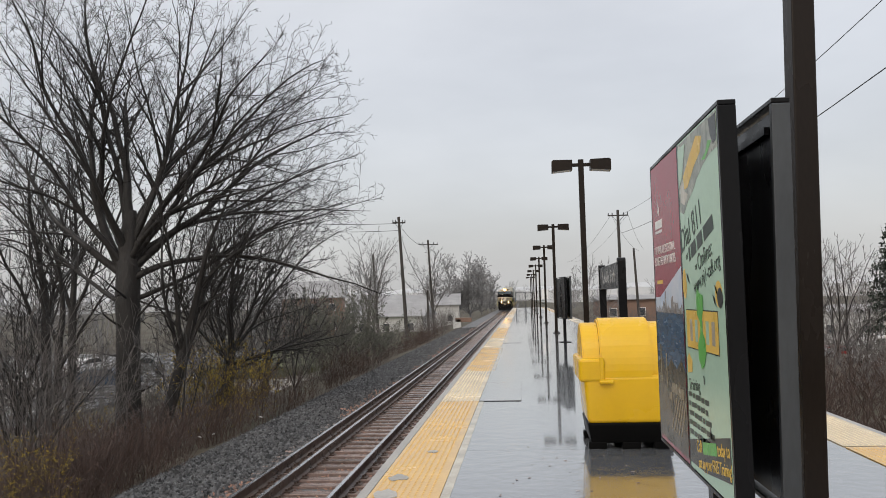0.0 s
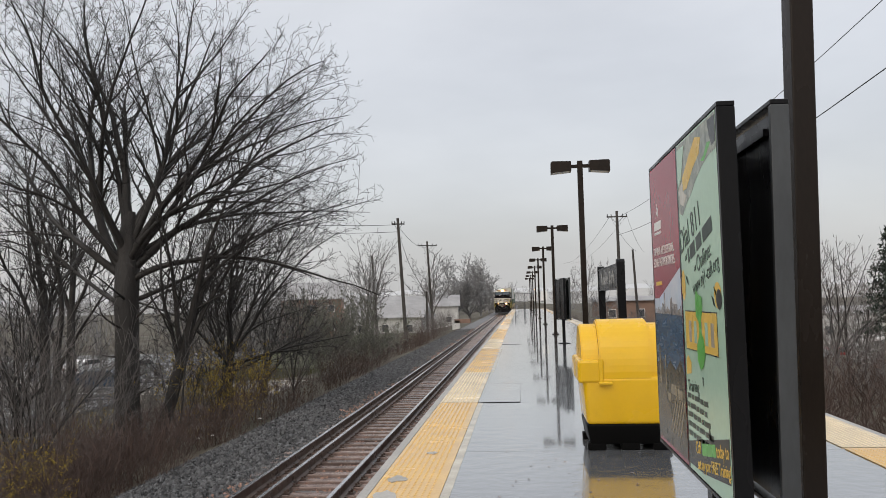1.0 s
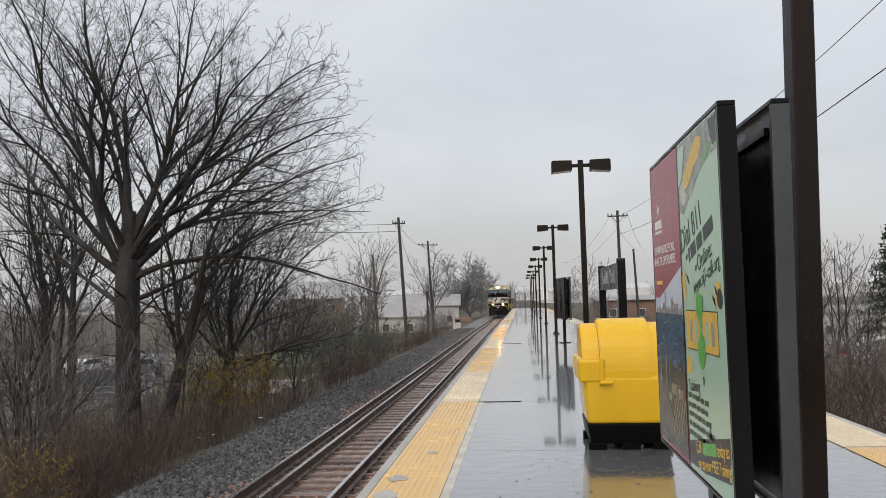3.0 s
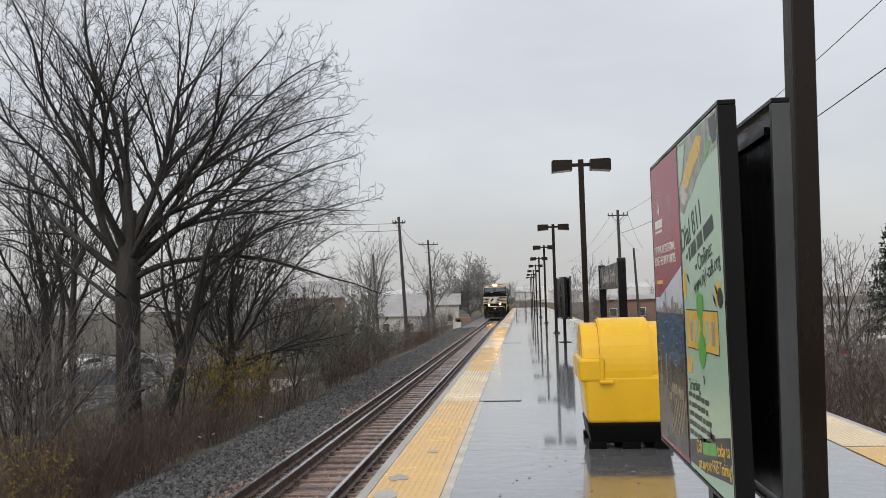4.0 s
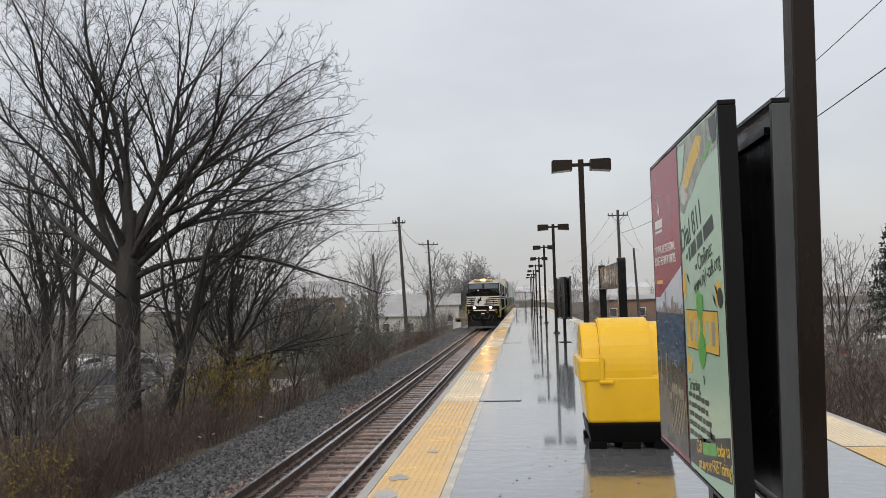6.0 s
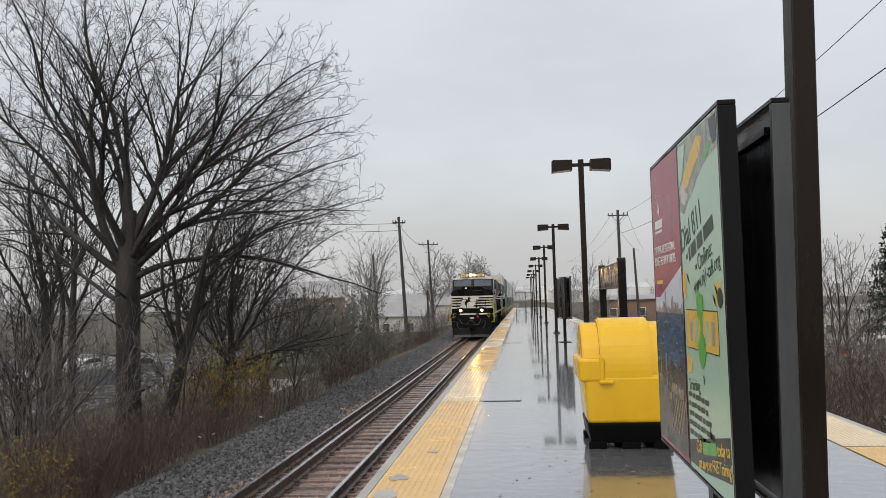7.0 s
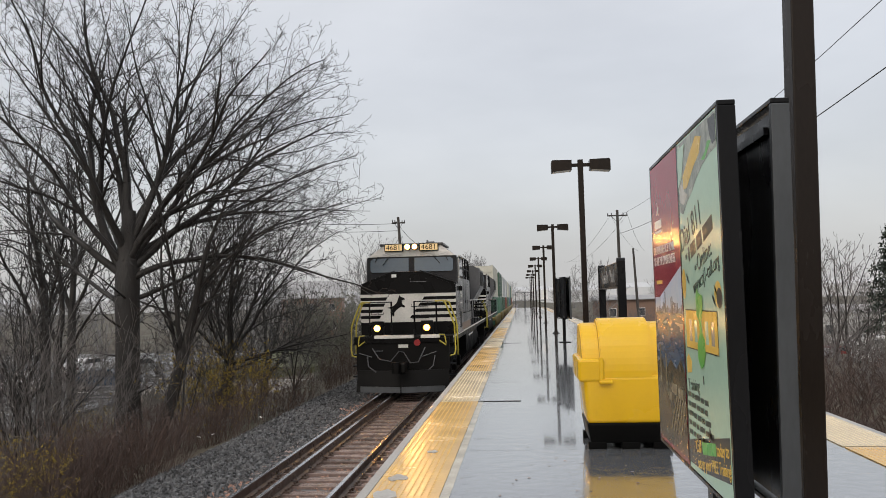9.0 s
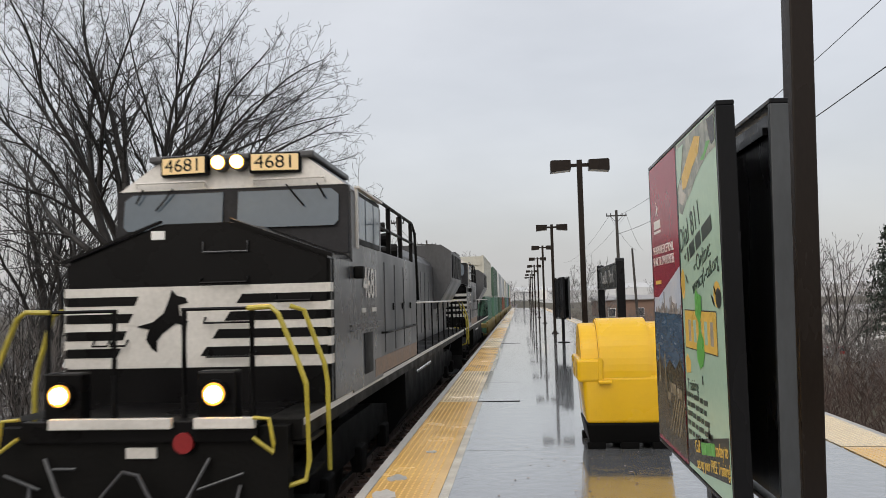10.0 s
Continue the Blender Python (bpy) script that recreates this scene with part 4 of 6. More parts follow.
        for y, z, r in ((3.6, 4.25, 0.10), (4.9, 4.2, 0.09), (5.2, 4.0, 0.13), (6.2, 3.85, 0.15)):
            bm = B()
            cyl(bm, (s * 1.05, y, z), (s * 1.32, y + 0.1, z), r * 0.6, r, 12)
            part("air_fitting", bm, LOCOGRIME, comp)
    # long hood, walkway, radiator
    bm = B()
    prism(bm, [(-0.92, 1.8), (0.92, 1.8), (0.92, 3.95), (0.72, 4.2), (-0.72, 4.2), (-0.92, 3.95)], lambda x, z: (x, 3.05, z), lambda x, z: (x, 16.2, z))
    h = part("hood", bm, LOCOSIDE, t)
    for s in (-1, 1):
        for k in range(9):
            bm = B()
            y = 7.9 + k * 0.92
            box(bm, min(s * 0.91, s * 0.935), max(s * 0.91, s * 0.935), y - 0.40, y + 0.40, 2.0, 3.7, 0.005)
            part("hood_door", bm, LOCOSIDE, h)
    bm = B()
    prism(bm, [(-1.0, 2.6), (1.0, 2.6), (1.52, 3.5), (1.52, 4.45), (1.2, 4.66), (-1.2, 4.66), (-1.52, 4.45), (-1.52, 3.5)], lambda x, z: (x, 16.2, z), lambda x, z: (x, 20.4, z))
    rd = part("radiator", bm, LOCOSIDE, t)
    for s in (-1, 1):
        for k in range(6):
            bm = B()
            box(bm, min(s * 1.51, s * 1.545), max(s * 1.51, s * 1.545), 16.5 + k * 0.62, 17.0 + k * 0.62, 3.6, 4.35)
            part("radiator_grille", bm, LOCOGRIME, rd)
    bm = B()
    box(bm, -0.92, 0.92, 16.2, 20.4, 1.8, 2.62)
    part("rear_hood", bm, LOCOSIDE, t)
    for y, z in ((9.2, 4.32), (11.8, 4.36)):
        bm = B()
        box(bm, -0.5, 0.5, y - 0.7, y + 0.7, 4.19, z, 0.03)
        part("roof_vent", bm, LOCOBLACK, h)
    bm = B()
    box(bm, -1.55, 1.55, -1.15, 20.7, 1.58, 1.79, 0.01)
    fr = part("frame", bm, LOCOGRIME, t)
    for s in (-1, 1):
        bm = B()
        box(bm, min(s * 1.548, s * 1.558), max(s * 1.548, s * 1.558), -1.1, 20.6, 1.72, 1.785)
        part("sill_stripe", bm, LOCOWHITE, fr, "white reflective sill stripe")
        bm = B()
        tube(bm, [(s * 1.52, 7.4, 2.85), (s * 1.52, 20.5, 2.85)], 0.022, 6)
        part("walkway_rail", bm, LOCOWHITE if s > 0 else LOCOBLACK, fr)
        for k in range(10):
            bm = B()
            tube(bm, [(s * 1.53, 7.5 + k * 1.44, 1.78), (s * 1.52, 7.5 + k * 1.44, 2.85)], 0.022, 6)
            part("rail_stanchion", bm, LOCOBLACK, fr)
        bm = B()
        cyl(bm, (s * 1.36, 8.3, 1.35), (s * 1.36, 10.9, 1.35), 0.06, seg=10)
        part("air_pipe", bm, CHROME, fr, "bright steel air pipe")
    # porch, pilot, plow
    bm = B()
    box(bm, -1.18, 1.18, -1.36, 0.02, 1.60, 1.805, 0.012)
    po = part("porch", bm, LOCOBLACK, t)
    for x0, x1 in ((-0.86, 0.36), (0.58, 1.17)):
        bm = B()
        box(bm, x0, x1, -1.43, -1.36, 1.74, 1.84, 0.006)
        part("anticlimber", bm, LOCOWHITE, po, "white front ledge")
    bm = B()
    prism(bm, [(-1.45, 0.75), (1.45, 0.75), (1.45, 1.74), (-1.45, 1.74)], lambda x, z: (x, -1.30, z), lambda x, z: (x, -1.12, z))
    part("pilot", bm, LOCOGRIME, po)
    bm = B()
    for s in (-1, 1):
        prism(bm, [(0, -1.86), (s * 1.42, -1.50), (s * 1.42, -1.42), (0, -1.72)], lambda x, y: (x, y, 0.12), lambda x, y: (x, y + 0.16, 0.78))
    plow = part("plow", bm, LOCOGRIME, po, "black snow plow with worn grey foot")
    bm = B()
    for s in (-1, 1):
        prism(bm, [(s * 0.02, -1.875), (s * 1.30, -1.55), (s * 1.30, -1.50), (s * 0.02, -1.80)], lambda x, y: (x, y, 0.13), lambda x, y: (x, y + 0.03, 0.30))
    part("plow_foot", bm, GREYMETAL, plow)
    bm = B()
    box(bm, -0.16, 0.16, -1.95, -1.2, 0.76, 1.02, 0.03)
    cyl(bm, (-0.1, -2.05, 0.72), (-0.1, -2.05, 1.06), 0.13, seg=12)
    box(bm, 0.04, 0.2, -2.12, -1.9, 0.74, 1.04, 0.04)
    part("coupler", bm, LOCOGRIME, po)
    bm = B()
    cyl(bm, (0.46, -1.33, 1.60), (0.46, -1.38, 1.60), 0.10, seg=18)
    part("red_disc", bm, REDPAINT, po, "round red cover")
    bm = B()
    box(bm, -0.13, 0.17, -1.33, -1.30, 1.45, 1.55)
    part("front_plate", bm, LOCOWHITE, po)
    for pts in ([(-0.95, -1.33, 1.45), (-0.7, -1.5, 1.12), (-0.35, -1.52, 1.05), (-0.1, -1.45, 1.35), (0.05, -1.45, 1.32), (0.25, -1.5, 1.0), (0.5, -1.5, 1.02), (0.7, -1.33, 1.45)],
                [(-1.1, -1.33, 1.2), (-1.05, -1.45, 0.9), (-0.8, -1.5, 0.72)], [(1.0, -1.33, 1.2), (0.95, -1.45, 0.9), (0.75, -1.5, 0.72)]):
        bm = B()
        tube(bm, pts, 0.017, 7)
        part("air_hose", bm, LOCOSIDE, po)
    for pts in ([(-1.35, -1.35, 1.30), (-0.95, -1.42, 1.18)], [(0.62, -1.42, 1.18), (1.05, -1.38, 1.32)], [(-0.85, -1.36, 1.36), (-0.62, -1.36, 1.36)]):
        bm = B()
        tube(bm, pts, 0.014, 6)
        part("uncoupling_lever", bm, GREYMETAL, po)
    for s in (-1, 1):
        bm = B()
        cyl(bm, (s * 0.77, -1.40, 2.06), (s * 0.77, -1.20, 2.06), 0.135, 0.135, 20)
        box(bm, s * 0.77 - 0.19, s * 0.77 + 0.19, -1.34, -1.15, 1.79, 2.27, 0.02)
        d = part("ditch_light", bm, LOCOBLACK, po)
        bm = B()
        cyl(bm, (s * 0.77, -1.41, 2.06), (s * 0.77, -1.395, 2.06), 0.105, 0.11, 20)
        part("reflector", bm, REFLECTOR if lit else GREYMETAL, d)
        bm = B()
        cyl(bm, (s * 0.77, -1.42, 2.06), (s * 0.77, -1.405, 2.06), 0.078, 0.082, 20)
        part("ditch_lens", bm, DITCHLAMP if lit else LENS, d, "glowing warm ditch light" if lit else "")
        # black gate frames and yellow step rails
        bm = B()
        a, b = (0.36, 1.05)
        tube(bm, [(s * a, -1.12, 1.79), (s * a, -1.12, 2.86), (s * b, -1.12, 2.86), (s * b, -1.12, 1.79)], 0.035, 6)
        part("gate_frame", bm, LOCOBLACK, po)
        bm = B()
        tube(bm, [(s * 1.02, -1.16, 2.86), (s * 1.26, -1.18, 2.87), (s * 1.34, -1.20, 2.80), (s * 1.50, -1.20, 2.42), (s * 1.61, -1.20, 2.12), (s * 1.63, -1.20, 1.40), (s * 1.60, -1.22, 1.22), (s * 1.40, -1.24, 1.16)], 0.026, 8)
        part("yellow_step_rail", bm, RAILYELLOW, po, "bent yellow hand rail")
        bm = B()
        tube(bm, [(s * 1.26, -0.55, 2.87), (s * 1.40, -0.5, 2.82), (s * 1.60, -0.45, 2.25), (s * 1.63, -0.45, 2.05), (s * 1.64, -0.45, 1.15)], 0.026, 8)
        part("yellow_step_rail", bm, RAILYELLOW, po, "bent yellow hand rail")
        bm = B()
        tube(bm, [(s * 1.16, -1.42, 1.84), (s * 1.32, -1.44, 1.83), (s * 1.36, -1.44, 1.60), (s * 1.36, -1.44, 1.52), (s * 1.16, -1.44, 1.66)], 0.02, 6)
        part("yellow_loop", bm, RAILYELLOW, po)
        for k in range(4):
            bm = B()
            box(bm, min(s * 1.22, s * 1.60), max(s * 1.22, s * 1.60), -1.15, -0.5, 0.55 + 0.33 * k, 0.585 + 0.33 * k)
            part("step", bm, LOCOGRIME, po)
    # running gear
    bm = B()
    prism(bm, [(-1.4, 0.75), (-1.1, 0.35), (1.1, 0.35), (1.4, 0.75), (1.4, 1.55), (-1.4, 1.55)], lambda x, z: (x, 6.6, z), lambda x, z: (x, 14.2, z))
    part("fuel_tank", bm, LOCOGRIME, t)
    sets = []
    for y0 in (3.2, 17.0):
        bm = B()
        for s in (-1, 1):
            prism(bm, [(y0 - 2.75, 0.62), (y0 + 2.75, 0.62), (y0 + 2.6, 1.02), (y0 + 1.2, 1.2), (y0 - 1.2, 1.2), (y0 - 2.6, 1.02)], lambda y, z, s=s: (s * 0.98, y, z), lambda y, z, s=s: (s * 1.16, y, z))
            for dy in (-2.05, 0, 2.05):
                box(bm, min(s * 1.1, s * 1.26), max(s * 1.1, s * 1.26), y0 + dy - 0.2, y0 + dy + 0.2, 0.36, 0.74, 0.03)
        box(bm, -1.0, 1.0, y0 - 0.5, y0 + 0.5, 0.7, 1.6)
        part("truck_frame", bm, LOCOGRIME, t)
        for dy in (-2.05, 0, 2.05):
            sets.append(wheelset(t, y0 + dy))
    return t, sets


def corrugated(bm, x0, x1, y0, y1, z0, z1):
    """A shipping container: ribbed sides and ends, smooth frame."""
    n = 44
    out = []
    for i in range(n):
        a, b = y0 + 0.12 + (y1 - y0 - 0.24) * i / n, y0 + 0.12 + (y1 - y0 - 0.24) * (i + 1) / n
        w = b - a
        out += [(a, 0.0), (a + w * 0.35, 0.0), (a + w * 0.5, 0.036), (a + w * 0.85, 0.036)]
    right = [(x1 - d - 0.012, y) for y, d in out]
    left = [(x0 + d + 0.012, y) for y, d in reversed(out)]
    outline = right + left
    prism(bm, outline, lambda x, y: (x, y, z0 + 0.1), lambda x, y: (x, y, z1 - 0.06))
    for xx in (x0, x1):
        s = 1 if xx == x0 else -1
        for yy, sy in ((y0, 1), (y1, -1)):
            box(bm, min(xx, xx + s * 0.14), max(xx, xx + s * 0.14), min(yy, yy + sy * 0.14), max(yy, yy + sy * 0.14), z0, z1)
        for zz in (z0, z1 - 0.1):
            box(bm, min(xx, xx + s * 0.09), max(xx, xx + s * 0.09), y0 + 0.14, y1 - 0.14, zz, zz + 0.1)
    for k in range(5):
        zz = z0 + 0.3 + k * (z1 - z0 - 0.5) / 5
        box(bm, x0 + 0.16, x1 - 0.16, y0 + 0.06, y0 + 0.12, zz, zz + (z1 - z0 - 0.5) / 10)
    return bm


CONT_COLS = {}


def container_paint(name, col):
    if name not in CONT_COLS:
        CONT_COLS[name] = material(name + "_container_paint", col, 0.5, 0, 0.22, 0.6, 14, 0.08, 0.004, wet=0.3, stretch=(1, 1, 0.4))
    return CONT_COLS[name]


def well_car(lower, upper, words, upper_len=13.7):
    t = thing("container_car", (0, 0, 0), "double-stack freight car with %s container over %s one" % (words, lower[0]), "freight car", "container cars")
    L = 18.6
    bm = B()
    for s in (-1, 1):
        prism(bm, [(2.4, 0.5), (L - 2.4, 0.5), (L - 1.9, 0.95), (L - 1.7, 1.3), (1.7, 1.3), (1.9, 0.95)], lambda y, z, s=s: (s * 1.30, y, z), lambda y, z, s=s: (s * 1.42, y, z))
    box(bm, -1.4, 1.4, 0.5, 2.4, 0.95, 1.2, 0.02)
    box(bm, -1.4, 1.4, L - 2.4, L - 0.5, 0.95, 1.2, 0.02)
    box(bm, -1.3, 1.3, 2.4, L - 2.4, 0.36, 0.46)
    box(bm, -0.15, 0.15, -0.3, 0.6, 0.78, 0.98)
    box(bm, -0.15, 0.15, L - 0.6, L + 0.3, 0.78, 0.98)
    part("well_frame", bm, container_paint("dull_yellow_frame", (0.30, 0.22, 0.07)), t)
    for y in (1.3, L - 1.3):
        for dy in (-0.88, 0.88):
            wheelset(t, y + dy, 0.42)
    bm = B()
    corrugated(bm, -1.22, 1.22, 3.2, 15.4, 0.46, 3.06)
    part("lower_container", bm, container_paint(*lower), t)
    bm = B()
    m = L / 2
    corrugated(bm, -1.22, 1.22, m - upper_len / 2, m + upper_len / 2, 3.08, 5.95)
    part("upper_container", bm, container_paint(*upper), t)
    return t


loco_lead, LEAD_WHEELS = locomotive(True, "black and white freight locomotive with lit warm headlights")
loco_trail, TRAIL_WHEELS = locomotive(False, "unlit black and white trailing freight locomotive")
CREAM, GREEN, DKGREEN, BROWN, BLUE, GREYW = ("pale_cream", (0.52, 0.51, 0.44)), ("dull_green", (0.07, 0.17, 0.12)), ("dark_green", (0.05, 0.10, 0.07)), ("red_brown", (0.22, 0.08, 0.05)), ("grey_blue", (0.12, 0.18, 0.26)), ("light_grey", (0.44, 0.46, 0.47))
CARS = [well_car(GREEN, CREAM, "a pale cream", 13.7), well_car(GREEN, DKGREEN, "a dark green", 12.2), well_car(DKGREEN, GREYW, "a light grey", 13.7), well_car(BROWN, GREYW, "a light grey", 13.7),
        well_car(GREEN, CREAM, "a pale cream", 13.7), well_car(BLUE, GREYW, "a light grey", 13.7), well_car(DKGREEN, GREEN, "a dull green", 12.2), well_car(BROWN, CREAM, "a pale cream", 13.7)]

# ---- trees and growth ----
def limb_mesh(segs, sides_of):
    """Tapered tubes: each limb is a list of (point, radius)."""
    verts, faces = [], []
    for pts in segs:
        n = sides_of(pts[0][1])
        prev, u = None, None
        for i, (p, r) in enumerate(pts):
            d = (pts[min(i + 1, len(pts) - 1)][0] - pts[max(i - 1, 0)][0]).normalized()
            u = d.orthogonal().normalized() if u is None else (u - d * u.dot(d)).normalized()
            w = d.cross(u)
            o = len(verts)
            for k in range(n):
                a = k * math.tau / n
                v = p + u * (r * math.cos(a)) + w * (r * math.sin(a))
                verts.append((v.x, v.y, v.z))
            if prev is not None:
                faces += [(prev + k, prev + (k + 1) % n, o + (k + 1) % n, o + k) for k in range(n)]
            prev = o
    return verts, faces


def grow(rng, start, way, length, radius, depth, out, up=0.25, wander=0.075, shoots=(5, 8), thin=0.006, spread=(26, 56), shrink=(0.48, 0.70), first=0.22, segs=(3, 5, 9)):
    """A limb that wanders and sends out side limbs; out collects limbs."""
    n = segs[min(depth, 2)]
    pts, p, d = [], start.copy(), way.normalized()
    end_r = max(thin, radius * (0.26 if depth > 0 else 0.6))
    for i in range(n + 1):
        f = i / n
        pts.append((p.copy(), radius + (end_r - radius) * f))
        d = (d + Vector((rng.gauss(0, wander), rng.gauss(0, wander), rng.gauss(0, wander) + up * 0.14))).normalized()
        p = p + d * (length / n)
    out.append(pts)
    if depth <= 0:
        return
    count = rng.randint(*shoots)
    for c in range(count):
        f = first + (0.99 - first) * (c + rng.random()) / count
        i = min(n - 1, int(f * n))
        a, b = pts[i][0], pts[i + 1][0]
        q = a.lerp(b, f * n - i)
        axis = (b - a).normalized()
        side = axis.orthogonal().normalized()
        side.rotate(Matrix.Rotation(rng.random() * math.tau, 3, axis))
        ang = radians(rng.uniform(*spread))
        nd = axis * math.cos(ang) + side * math.sin(ang)
        nd.z += up * 0.3
        ll = length * rng.uniform(*shrink) * (1.12 - 0.5 * f)
        rr = max(thin, pts[i][1] * rng.uniform(0.34, 0.58))
        grow(rng, q, nd, ll, rr, depth - 1, out, up, wander, shoots, thin, spread, shrink, 0.15, segs)
    tip, axis = pts[-1][0], (pts[-1][0] - pts[-2][0]).normalized()
    side = axis.orthogonal().normalized()
    side.rotate(Matrix.Rotation(rng.random() * math.tau, 3, axis))
    for s in (-1, 1):
        ang = radians(rng.uniform(10, 30))
        grow(rng, tip - axis * 0.01, axis * math.cos(ang) + side * s * math.sin(ang), length * rng.uniform(0.28, 0.42), end_r, depth - 1, out, up, wander, shoots, thin, spread, shrink, 0.15, segs)


def tree_parts(t, out, wood, twig, thick=0.03):
    big = [p for p in out if p[0][1] >= thick]
    small = [p for p in out if p[0][1] < thick]
    v, f = limb_mesh(big, lambda r: 10 if r > 0.15 else 6)
    raw("trunk", v, f, wood, t, True)
    v, f = limb_mesh(small, lambda r: 3)
    raw("crown", v, f, twig, t)


def bough(rng, p, d, length, r, level, out, inside, thin, arch=0.0, dens=(2.0, 2.7, 4.2, 5.0), deepest=4, wander=0.055, bare=0.22, forks=0):
    """A limb that wanders outward to the crown's edge, with forks and with side limbs on alternating sides; out collects limbs."""
    d, p = d.normalized(), p.copy()
    far, dd, q = 0.0, d.copy(), p.copy()
    while far < length:
        dd = (dd + Vector((0, 0, arch * 0.3))).normalized()
        q = q + dd * 0.3
        far += 0.3
        if far > 0.6 and not inside(q):
            break
    length = min(length, far) * rng.uniform(0.86, 0.99)
    n = max(2, int(length / (0.42, 0.32, 0.24, 0.2, 0.18)[level]))
    step = length / n
    end_r = max(thin, min(r * 0.14, 0.012))
    pts = []
    w = wander * (1 + 0.45 * level)
    for i in range(n + 1):
        f = i / n
        pts.append((p.copy(), max(thin, r + (end_r - r) * f ** 0.72)))
        d = (d + Vector((rng.gauss(0, w), rng.gauss(0, w), rng.gauss(0, w) + arch * step))).normalized()
        p = p + d * step
    out.append(pts)

    def limb_at(f):
        i = min(n - 1, int(f * n))
        a, b = pts[i][0], pts[i + 1][0]
        return a.lerp(b, f * n - i), (b - a).normalized(), pts[i][1]

    turn = rng.random() * math.tau
    for c in range(forks):
        f = rng.uniform(0.22, 0.4) + 0.25 * c
        at, axis, rad = limb_at(f)
        side = axis.orthogonal().normalized()
        side.rotate(Matrix.Rotation(turn + 3.0 * c, 3, axis))
        ang = radians(rng.uniform(16, 32))
        bough(rng, at, axis * math.cos(ang) + side * math.sin(ang), length * 1.2, rad * rng.uniform(0.68, 0.85), 0, out, inside, thin, arch, dens, deepest, wander, 0.18, max(0, forks - 1 - c))
    if level >= deepest:
        return
    count = max(1, int(length * dens[level] * (1 - bare) + rng.random()))
    for c in range(count):
        f = bare + (0.98 - bare) * (c + rng.random()) / count
        at, axis, rad = limb_at(f)
        turn += 2.4 + rng.gauss(0, 0.5)
        side = axis.orthogonal().normalized()
        side.rotate(Matrix.Rotation(turn, 3, axis))
        ang = radians(rng.uniform(24, 50) + 4 * level)
        nd = axis * math.cos(ang) + side * math.sin(ang)
        nd.z += 0.16
        ll = max(0.22, length * rng.uniform(0.28, 0.52) * (1.15 - 0.6 * f))
        rr = max(thin, min(rad * rng.uniform(0.40, 0.62), 0.015 * ll + 0.004))
        bough(rng, at, nd, ll, rr, level + 1, out, inside, thin, arch * 0.3, dens, deepest, wander, 0.12)


def crown_outline(cx, cy, cz, rx, ry, rtop, rlow, ragged, seed):
    """A test for points inside a rounded crown with an uneven edge."""
    def inside(p):
        dx, dy, dz = (p.x - cx) / rx, (p.y - cy) / ry, (p.z - cz) / (rtop if p.z > cz else rlow)
        q = math.sqrt(dx * dx + dy * dy + dz * dz) + 1e-6
        return q < 1 + ragged * noise.noise(Vector((dx / q * 3.1 + seed, dy / q * 3.1, dz / q * 3.1)))
    return inside


